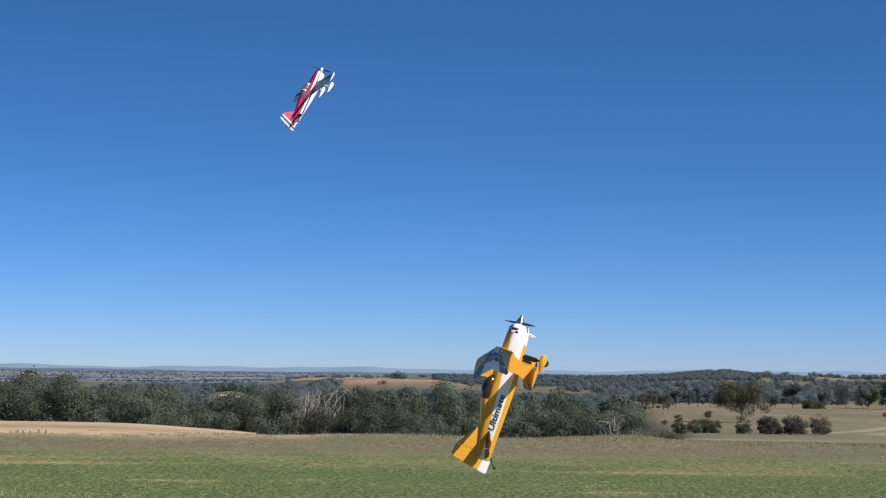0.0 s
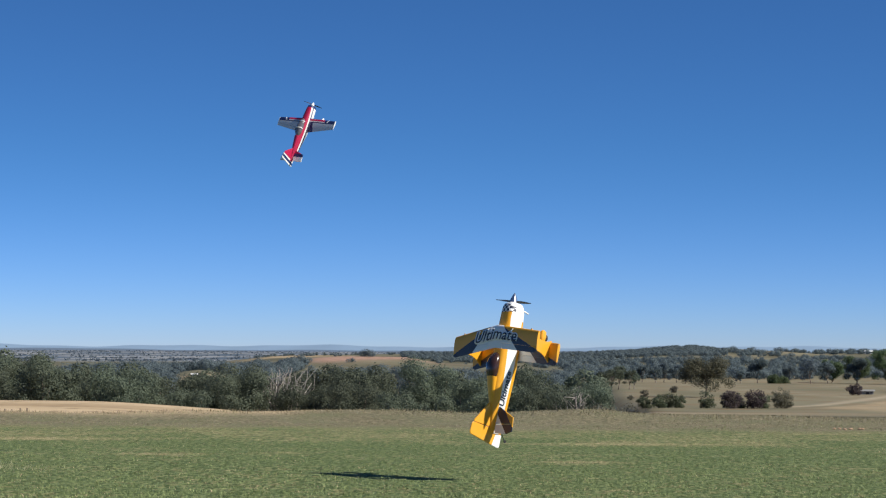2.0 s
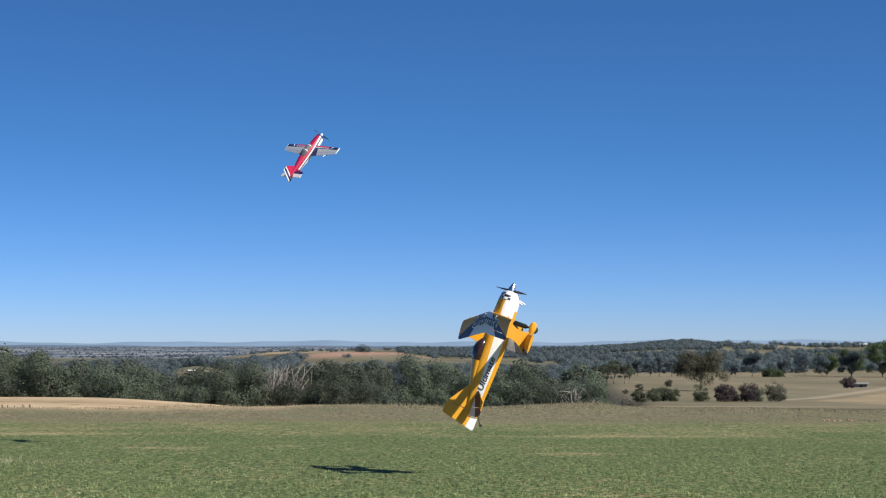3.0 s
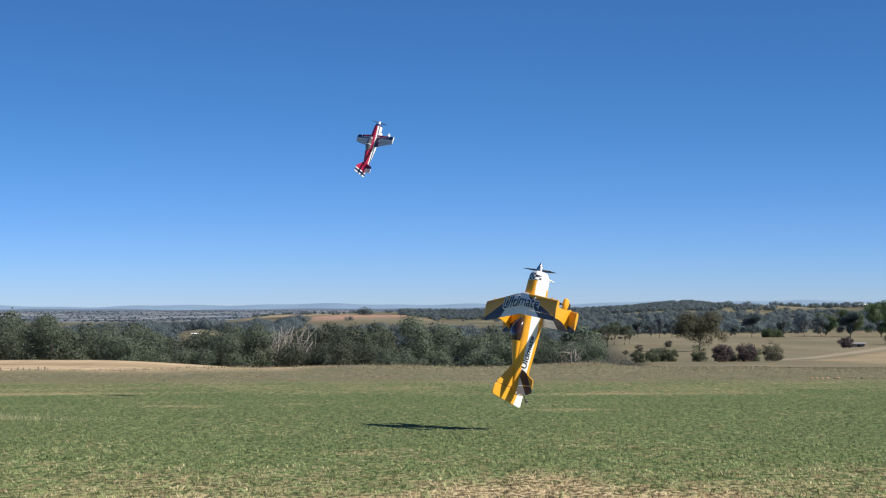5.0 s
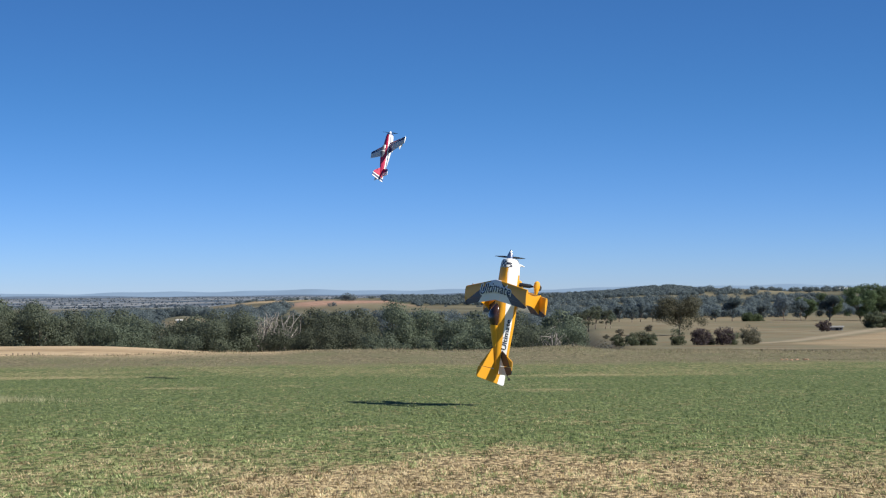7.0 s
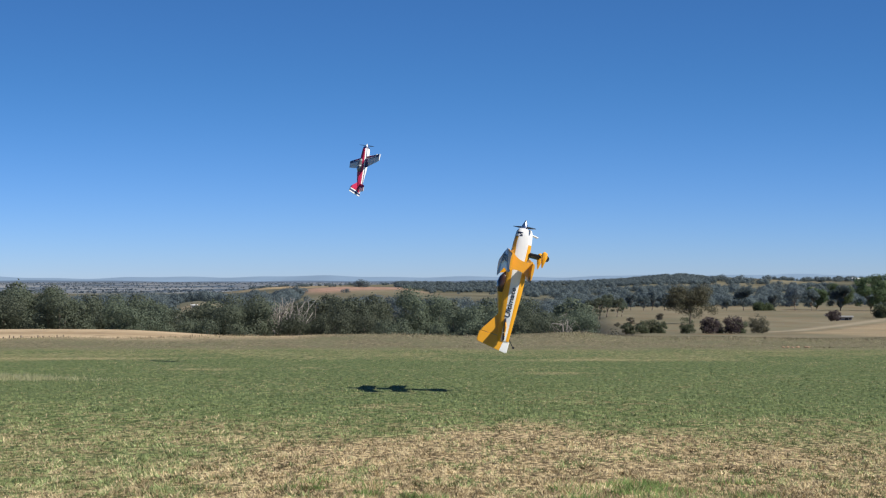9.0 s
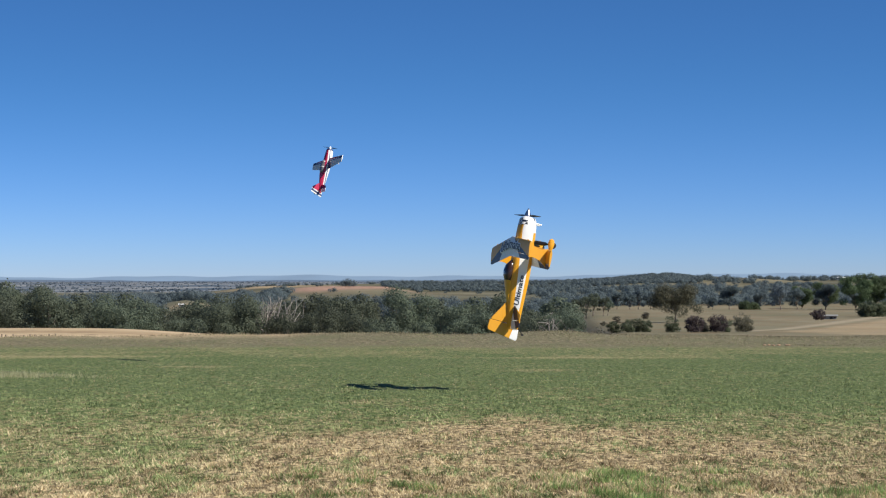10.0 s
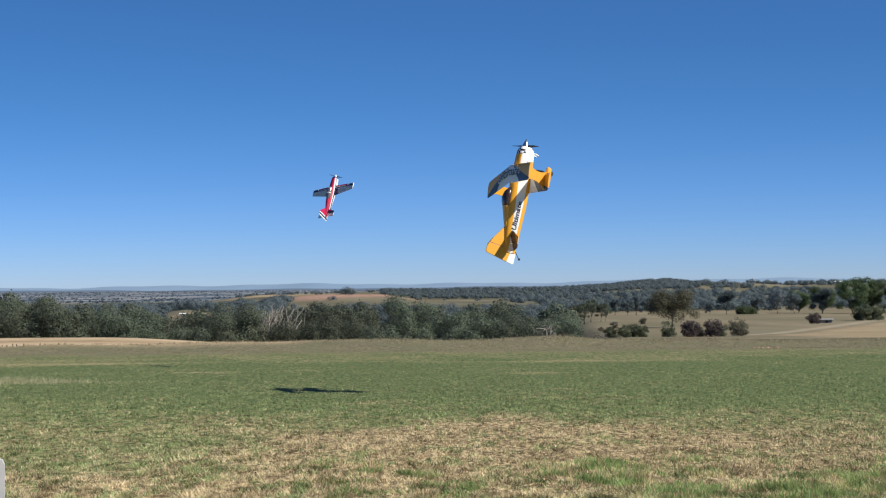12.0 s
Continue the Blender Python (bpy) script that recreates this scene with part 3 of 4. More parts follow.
def tree_meshes(seed, tall=8.0, spread=2.6, leaf=m_leaf, per=900, size=0.078, bare=False, lean=0.0, trunk_share=0.38, low=0):
    rng = np.random.default_rng(seed)
    verts, faces, tips = [], [], []

    def add(points, radii, count=7):
        v, f = tube_geo(points, radii, count)
        o = len(verts)
        verts.extend(v)
        faces.extend(tuple(i + o for i in q) for q in f)

    r0 = tall * (0.012 if bare else 0.022)
    fork = tall * trunk_share
    top = (lean * tall * 0.2, rng.normal(0, 0.15), fork)
    add([(0, 0, -0.4), (lean * 0.3, 0, fork * 0.5), top], [r0 * 1.4, r0, r0 * 0.8], 9)
    for k in range(rng.integers(5, 8)):
        ang = 2 * math.pi * k / 6 + rng.normal(0, 0.4)
        out, up = spread * rng.uniform(0.35, 0.8), (tall - fork) * rng.uniform(0.45, 0.85)
        e = (top[0] + out * math.cos(ang), top[1] + out * math.sin(ang), fork + up)
        mid = (top[0] + out * 0.4 * math.cos(ang), top[1] + out * 0.4 * math.sin(ang), fork + up * 0.55 + rng.normal(0, 0.4 if bare else 0.2))
        add([top, mid, e], [r0 * 0.6, r0 * 0.4, r0 * 0.12], 6)
        tips.append(e)
        for _ in range(3 if not bare else 5):
            a2 = ang + rng.normal(0, 0.8)
            o2 = spread * rng.uniform(0.15, 0.45)
            e2 = (mid[0] + o2 * math.cos(a2), mid[1] + o2 * math.sin(a2), mid[2] + (tall - mid[2]) * rng.uniform(0.3, 0.95))
            add([mid, tuple((m + n) / 2 + rng.normal(0, 0.3 if bare else 0.12) for m, n in zip(mid, e2)), e2], [r0 * 0.32, r0 * 0.2, r0 * 0.06], 5)
            tips.append(e2)
    trunk = mesh_of("trunk", verts, faces, m_pale_bark if bare else m_bark, True)
    if bare:
        return trunk, None
    tips = np.array(tips)
    blobs = [t + rng.normal(0, 0.2, 3) for t in tips]
    radii = [spread * rng.uniform(0.22, 0.42) for _ in blobs]
    for _ in range(9):
        a3, rr = rng.uniform(0, 2 * np.pi), spread * math.sqrt(rng.random()) * 0.85
        blobs.append(np.array([top[0] + rr * math.cos(a3), top[1] + rr * math.sin(a3), fork * 0.75 + (tall - fork * 0.75) * rng.uniform(0.1, 0.92)]))
        radii.append(spread * rng.uniform(0.2, 0.36))
    for _ in range(low):
        a3, rr = rng.uniform(0, 2 * np.pi), spread * math.sqrt(rng.random()) * 0.62
        blobs.append(np.array([rr * math.cos(a3), rr * math.sin(a3), tall * rng.uniform(0.12, 0.45)]))
        radii.append(spread * rng.uniform(0.26, 0.38))
    v, f = leaf_cloud(blobs, radii, per, size, rng)
    crown = mesh_of("crown", v.tolist(), f.tolist(), leaf)
    return trunk, crown


def make_tree(meshes, m, label, group="", scale=1.0, category="tree", name="tree"):
    e = new(name)
    e.matrix_world = m
    e.scale = (scale, scale, scale)
    trunk, crown = meshes
    part("trunk" if category == "tree" else "stems", trunk, e)
    if crown:
        part("crown" if category == "tree" else "foliage", crown, e)
    tagged(e, label, category, group)
    return e


def stand(x, y, turn=0.0):
    return pose(float(x), float(y), float(height(x, y)), 0, 0, turn)


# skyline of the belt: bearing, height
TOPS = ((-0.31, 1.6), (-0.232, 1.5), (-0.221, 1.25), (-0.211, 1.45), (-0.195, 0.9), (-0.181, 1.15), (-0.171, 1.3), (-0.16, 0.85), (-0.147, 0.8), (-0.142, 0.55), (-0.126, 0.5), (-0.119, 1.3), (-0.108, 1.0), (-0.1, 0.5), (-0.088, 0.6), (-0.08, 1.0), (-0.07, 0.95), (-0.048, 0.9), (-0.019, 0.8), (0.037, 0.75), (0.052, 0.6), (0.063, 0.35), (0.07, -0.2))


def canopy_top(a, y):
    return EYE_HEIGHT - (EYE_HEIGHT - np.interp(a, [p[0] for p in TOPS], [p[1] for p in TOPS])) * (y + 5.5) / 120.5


def build_woods():
    rng = np.random.default_rng(21)
    kinds = [tree_meshes(100 + i, 8.0, 2.3 + 0.25 * (i % 4), m_leaf, lean=rng.normal(0, 0.5), trunk_share=0.22 + 0.06 * (i % 3)) for i in range(7)]
    hidden = [tree_meshes(150 + i, 8.0, 2.6, m_leaf, per=260, size=0.16) for i in range(3)]
    for row, (y0, step) in enumerate(((112, 2.7), (124, 3.3), (142, 4.6))):
        a = -0.31
        while a < 0.068 - 0.003 * row:
            y = y0 + rng.uniform(-4.4, 4.4)
            x = a * (y + 5.5)
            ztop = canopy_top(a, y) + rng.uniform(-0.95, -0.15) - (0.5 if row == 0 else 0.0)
            s = (ztop - float(height(x, y))) / 8.0
            make_tree(kinds[rng.integers(7)] if row < 2 else hidden[rng.integers(3)], stand(x, y, rng.uniform(0, 360)), "grey-green eucalypt in the dense tree belt below the field", "trees of the belt", s)
            a += step * rng.uniform(0.75, 1.25) / y
    # low scrub that closes the foot of the belt
    scrub = [tree_meshes(300 + i, 2.4, 1.5, m_leaf_dark, per=700, size=0.085, trunk_share=0.15) for i in range(3)]
    a = -0.30
    while a < 0.067:
        y = rng.uniform(101, 107)
        make_tree(scrub[rng.integers(3)], stand(a * (y + 5.5), y, rng.uniform(0, 360)), "dark low scrub at the foot of the tree belt", "scrub of the belt", rng.uniform(0.8, 1.5), "shrub", "shrub")
        a += 2.0 * rng.uniform(0.7, 1.3) / y
    for i, (x, y, s) in enumerate(((5.6, 107.0, 1.15), (6.6, 108.5, 1.1), (7.5, 107.6, 0.85))):
        make_tree(tree_meshes(450 + i, 4.0, 1.9, m_leaf_grey, per=260, size=0.09, trunk_share=0.15), stand(x, y, 60 * i), "thin grey-green young eucalypt with bare lower branches", "trees of the belt", s)
    # bleached dead trees
    for i, (x, y, s) in enumerate(((-10.6, 116.5, 1.03), (-12.0, 117.0, 1.05), (5.7, 108.0, 0.86), (6.7, 103.5, 0.62))):
        make_tree(tree_meshes(400 + i, 7.6, 2.2, bare=True, trunk_share=0.66), stand(x, y, 70 * i), "bare bleached dead eucalypt with pale forking limbs", "dead trees", s)


build_woods()


def build_paddock():
    make_tree(tree_meshes(501, 2.8, 2.15, m_leaf_lone, per=1300, size=0.06, lean=0.2, trunk_share=0.34), stand(19.9, 170.0), "lone brownish eucalypt with a spreading crown in the paddock", scale=1.1)
    green, plum, grey, rust = (m_leaf_dark, "dark green"), (m_leaf_plum, "plum-coloured"), (m_leaf_grey, "grey-brown twiggy"), (m_leaf_red, "rusty")
    shrubs = ((10.3, 118, 0.58, *green), (11.0, 117, 0.56, *green), (11.7, 118, 0.66, *green), (12.3, 118, 0.56, *green), (13.85, 117, 0.68, *green), (15.3, 117, 0.82, *plum), (16.1, 119, 0.6, *green),
              (16.8, 118, 0.85, *plum), (17.4, 119, 0.62, *green), (18.7, 119, 0.9, *grey), (13.3, 168, 0.35, *rust), (14.6, 170, 0.5, *rust), (19.4, 192, 0.5, *rust), (9.2, 118, 0.5, *rust), (9.7, 119, 0.4, *rust), (35.4, 184, 0.95, *plum))
    for i, (x, y, s, leaf, word) in enumerate(shrubs):
        make_tree(tree_meshes(520 + i, 0.98, 0.8, leaf, per=1300, size=0.055, trunk_share=0.06, low=14), stand(x, y, 40 * i), word + " rounded shrub in the dry paddock grass", "paddock shrubs", s, "shrub", "shrub")
    # The back row takes the leaf colour with haze painted in.
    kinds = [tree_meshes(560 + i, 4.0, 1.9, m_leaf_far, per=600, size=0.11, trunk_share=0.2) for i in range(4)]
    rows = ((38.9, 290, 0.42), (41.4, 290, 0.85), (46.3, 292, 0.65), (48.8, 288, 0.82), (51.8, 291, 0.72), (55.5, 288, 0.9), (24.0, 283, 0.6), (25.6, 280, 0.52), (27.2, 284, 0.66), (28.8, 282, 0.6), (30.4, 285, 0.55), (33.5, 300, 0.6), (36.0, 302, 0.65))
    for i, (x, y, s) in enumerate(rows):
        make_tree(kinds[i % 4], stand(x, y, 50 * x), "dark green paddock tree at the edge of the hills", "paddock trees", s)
    nearer = [tree_meshes(570 + i, 4.6, 1.8, m_leaf, per=620, size=0.09, trunk_share=0.22) for i in range(2)]
    for i, (x, y, s) in enumerate(((14.6, 210, 0.48), (15.5, 212, 0.5), (16.4, 209, 0.42), (17.3, 214, 0.36), (13.7, 208, 0.5))):
        make_tree(nearer[i % 2], stand(x, y, 50 * x), "grey-green eucalypt standing in the dry paddock", "paddock trees", s)
    big = tree_meshes(590, 5.4, 3.0, m_leaf_green, per=520, size=0.12, trunk_share=0.06)
    for x, y, s in ((54.0, 300, 0.62), (57.0, 296, 0.72), (59.2, 284, 0.86), (62.0, 287, 0.95), (65.4, 284, 0.86), (68.5, 290, 0.9), (72.0, 286, 0.85)):
        make_tree(big, stand(x, y, x * 9), "broad dense bright green tree beside the track", "track trees", s)
    low = tree_meshes(596, 1.1, 1.3, m_leaf_green, per=700, size=0.08, trunk_share=0.06, low=14)
    make_tree(low, stand(43.4, 286), "low pale green bush under the paddock trees", "hedge bushes", 0.95, "shrub", "shrub")
    make_tree(low, stand(44.6, 287, 80), "low pale green bush under the paddock trees", "hedge bushes", 0.8, "shrub", "shrub")
    hedge = tree_meshes(595, 1.3, 1.2, m_leaf_dark, per=900, size=0.08, trunk_share=0.06, low=14)
    for x, y in ((44.2, 204), (45.6, 204.5)):
        make_tree(hedge, stand(x, y, x * 20), "dense clipped dark green bush beside the shed", "hedge bushes", 0.95, "shrub", "shrub")


build_paddock()


def build_far_woods():
    """Woods on the hills and dotted over the plain, too far to count."""
    rng = np.random.default_rng(77)
    cs, rs = [], []

    def put(a, y, r, up=0.6):
        x = a * (y + 5.5)
        z = float(height(x, y))
        cs.append((x, y, z + r * up))
        rs.append(r)
        for _ in range(2):
            cs.append((x + rng.normal(0, r * 0.7), y + rng.normal(0, r * 0.6), z + r * up * rng.uniform(0.5, 1.2)))
            rs.append(r * rng.uniform(0.5, 0.8))

    def belt(n, a0, a1, y0, y1, r0, r1, gap):
        for _ in range(n):
            a, y = rng.uniform(a0, a1), rng.uniform(y0, y1)
            if wave(a * 500, y, 0.08, 0.3) + 0.4 * wave(a * 500, y, 0.2, 1.3) > gap:
                put(a, y, rng.uniform(r0, r1))

    # the wooded ridges
    belt(1100, 0.064, 0.122, 494, 545, 0.45, 0.8, -1.2)
    belt(420, 0.12, 0.26, 500, 540, 0.5, 1.1, 0.15)
    belt(1000, -0.036, 0.066, 484, 536, 0.4, 0.8, -1.0)
    belt(120, -0.11, -0.04, 515, 540, 0.3, 0.6, -0.1)
    belt(300, 0.03, 0.27, 436, 500, 0.5, 1.0, -0.15)
    # scattered woods between the paddock and the ridges
    belt(520, 0.045, 0.27, 318, 372, 0.6, 1.3, -0.25)
    belt(520, 0.03, 0.27, 380, 462, 0.6, 1.2, -0.15)
    # behind the tree belt
    belt(420, -0.31, -0.155, 180, 330, 1.0, 1.9, -0.6)
    belt(260, -0.17, -0.085, 312, 410, 0.8, 1.5, -0.6)
    belt(60, -0.12, -0.1, 250, 312, 0.7, 1.3, -0.8)
    belt(40, -0.165, -0.146, 240, 312, 0.7, 1.2, -0.8)
    belt(200, -0.08, 0.05, 200, 330, 0.9, 1.6, -0.5)
    for a, y, r in ((-0.0535, 430, 1.3), (-0.0512, 431, 1.1), (-0.0555, 430, 1.0), (-0.069, 432, 0.5), (-0.067, 433, 0.45), (-0.0605, 400, 0.75), (-0.0175, 425, 0.65), (0.013, 440, 0.6), (-0.004, 442, 0.4), (-0.106, 300, 1.0), (-0.103, 304, 1.1), (-0.155, 262, 0.9)):
        put(a, y, r)
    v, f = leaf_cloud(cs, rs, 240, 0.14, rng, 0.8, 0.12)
    tagged(new("far_woods", mesh_of("far_woods", v.tolist(), f.tolist(), m_leaf_far)), "dark woods scattered over the distant hills, with a painted haze tint", "woods", kind="stuff")
    cs, rs = [], []
    for i in range(6500):
        y = math.exp(rng.uniform(math.log(570), math.log(1900))) if i < 4200 else rng.uniform(1900, 2950)
        a = rng.uniform(-0.31, 0.31)
        if wave(a * 1800, y, 0.02, 0.9) > (0.1 if y < 1900 else -0.5):
            r = rng.uniform(0.3, 0.7) * (y / 800) ** 0.7
            x = a * y
            cs.append((x, y, float(height(x, y)) + r * 0.2))
            rs.append(r)
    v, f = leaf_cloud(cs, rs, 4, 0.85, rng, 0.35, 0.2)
    tagged(new("plain_woods", mesh_of("plain_woods", v.tolist(), f.tolist(), m_leaf_plain)), "tiny dark tree clumps dotted over the far plain, haze painted into their colour", "woods", kind="stuff")


build_far_woods()


def build_ranges():
    # Air haze is painted into both tones: blue, paler on the farther range.
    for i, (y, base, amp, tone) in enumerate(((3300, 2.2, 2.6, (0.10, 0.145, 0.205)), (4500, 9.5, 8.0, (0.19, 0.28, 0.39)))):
        m = material("haze_tinted_range", tone, 1.0, vary=0.14, scale=0.01)
        xs = np.linspace(-3600, 3600, 480)
        tops = base + amp * (0.5 + 0.5 * np.sin(xs * 0.0043 + i * 2) * np.cos(xs * 0.0017 + 1 + i)) + (0.6 + 0.9 * i) * (np.sin(xs * 0.017 + i) + 0.6 * np.sin(xs * 0.041 + 2 * i))
        verts, n = [], len(xs)
        for dy, share in ((-260, None), (0, 1.0), (300, None)):
            for x, t in zip(xs, tops):
                verts.append((x, y + dy, -30.0 if share is None else t))
        faces = [(r * n + j, r * n + j + 1, (r + 1) * n + j + 1, (r + 1) * n + j) for r in range(2) for j in range(n - 1)]
        tagged(new("backdrop", mesh_of("backdrop", verts, faces, m, True)), "low distant range along the horizon, painted in haze blue", "hills", kind="structure")


build_ranges()


# ---- small built things ----
def box(cx, cy, cz, sx, sy, sz):
    v = [(cx + sx * i / 2, cy + sy * j / 2, cz + sz * k / 2) for i in (-1, 1) for j in (-1, 1) for k in (-1, 1)]
    return v, [(0, 1, 3, 2), (4, 6, 7, 5), (0, 4, 5, 1), (2, 3, 7, 6), (0, 2, 6, 4), (1, 5, 7, 3)]


def build_fence():
    rng = np.random.default_rng(3)
    e = new("fence")
    me = tube("post", [(0, 0, -0.3), (0.005, 0, 0.15), (0, 0.005, 0.30)], [0.03, 0.027, 0.022], m_post, 7)
    spots = []
    for i in range(18):
        x = -17.0 + 0.22 * i + rng.normal(0, 0.05)
        y = 60.5 - 0.12 * i
        p = part("post", me, e)
        p.matrix_basis = pose(x, y, float(height(x, y)), rng.normal(0, 4), rng.normal(0, 4), 0) @ Matrix.Diagonal((1, 1, rng.uniform(0.7, 1.05), 1))
        spots.append((x, y, float(height(x, y)) + 0.18))
    part("wire", tube("wire", spots, [0.003] * len(spots), m_steel, 5), e)
    tagged(e, "old wire fence with leaning grey wooden posts in pale straw", "fence")


build_fence()


def build_house(name, x, y, wide, deep, tall, wall, roof, label, turn):
    e = new(name)
    e.matrix_world = stand(x, y, turn)
    part("wall", recalc(mesh_of("wall", *box(0, 0, tall / 2 - 0.2, wide, deep, tall + 0.4), wall)), e)
    w, d, o = wide / 2 + 0.15, deep / 2 + 0.2, tall
    v = [(-w, -d, o), (w, -d, o), (w, d, o), (-w, d, o), (-w, 0, o + tall * 0.45), (w, 0, o + tall * 0.45)]
    part("roof", recalc(mesh_of("roof", v, [(0, 1, 5, 4), (2, 3, 4, 5), (0, 4, 3), (1, 2, 5), (0, 3, 2, 1)], roof)), e)
    part("door", recalc(mesh_of("door", *box(wide * 0.12, -deep / 2 - 0.02, tall * 0.38, wide * 0.2, 0.05, tall * 0.76), m_black)), e)
    for k in (-0.32, 0.36):
        part("window", recalc(mesh_of("window", *box(wide * k, -deep / 2 - 0.02, tall * 0.55, wide * 0.14, 0.05, tall * 0.35), m_smoke)), e)
    tagged(e, label, "building")


m_tin = material("white_tin", (0.78, 0.78, 0.76), 0.5, vary=0.08)
m_greytin = material("grey_tin", (0.24, 0.235, 0.22), 0.6, vary=0.2)
build_house("farm_house", -36.5, 258, 0.68, 0.6, 0.24, m_tin, m_tin, "small white farm building in a clearing of the trees", 8)
build_house("shed", 37.5, 190, 1.5, 1.0, 0.32, m_greytin, m_greytin, "open-fronted grey tin shed beside the paddock track", -5)
build_house("farm_house", 103.7, 524, 2.0, 1.5, 0.6, m_tin, m_tin, "white farm house on the distant wooded hill", 0)


m_clay = material("orange_stone", (0.40, 0.26, 0.16), 0.9, vary=0.35, scale=25, bump=0.5)


def build_stones():
    rng = np.random.default_rng(12)
    for i in range(7):
        bm = bmesh.new()
        bmesh.ops.create_icosphere(bm, subdivisions=2, radius=0.045)
        for v in bm.verts:
            v.co *= 1 + 0.22 * noise.noise(v.co * 17 + Vector((i * 3.1, 0, 0)))
            v.co.z *= 0.55
        me = bpy.data.meshes.new("stone")
        bm.to_mesh(me)
        bm.free()
        me.materials.append(m_clay)
        x, y = 8.6 + 0.11 * i + rng.normal(0, 0.03), 45.8 + rng.normal(0, 0.12)
        ob = new("stone", me)
        ob.matrix_world = pose(x, y, float(height(x, y)) + 0.012, 0, 0, rng.uniform(0, 360))
        tagged(ob, "orange-brown field stone lying at the turf's far edge", "stone", "stones at the field edge")


build_stones()


m_plastic = material("weathered_plastic", (0.46, 0.46, 0.45), 0.6, vary=0.15)


def build_marker():
    e = new("marker_post")
    e.matrix_world = pose(-3.66, 5.0, 0, 0, 2, 100)
    part("post", plate("post", [(-0.05, -0.1), (0.05, -0.1), (0.05, 0.42), (0.03, 0.46), (-0.03, 0.46), (-0.05, 0.42)], 0, 0.02, m_plastic), e)
    tagged(e, "short pale grey marker post standing in the near grass", "marker post")


build_marker()


# ---- the yellow biplane ----
def checker(p, ku, kv):
    a = p.op("FLOOR", p.op("MULTIPLY", p.x, ku))
    b = p.op("FLOOR", p.op("MULTIPLY", p.y, kv))
    return p.above(p.op("ABSOLUTE", p.op("FRACT", p.op("MULTIPLY", p.op("ADD", a, b), 0.5))), 0.25)


def yellow_wing_paint(name, le):
    p = Paint(name, YELLOW)
    back = p.op("SUBTRACT", le, p.y)
    navy = p.above(p.line([(back, 2.35)], 0.06), p.u)
    white = p.above(p.line([(back, 1.05)], 0.13), p.u)
    p.set(NAVY, navy)
    p.set(WHITE, white)
    return p.done()


def yellow_body_paint():
    p = Paint("yellow_fuselage_film", YELLOW)
    side = p.above(p.u, p.op("MINIMUM", p.line([(p.y, 0.105)], 0.126), 0.122))
    band = p.both(p.above(p.z, p.line([(p.y, -0.02)], -0.092)), p.above(p.line([(p.y, 0.05)], 0.062), p.z), side)
    p.set(WHITE, band)
    p.set(WHITE, p.both(p.above(p.y, 0.55), p.above(p.line([(p.y, 0.35)], -0.16), p.z)))
    p.set(WHITE, p.above(p.y, 0.655))
    p.set(NAVY, p.both(p.above(p.y, 0.655), p.above(0.765, p.y), p.above(p.z, 0.02), checker(p, 24, 27)))
    return p.done()


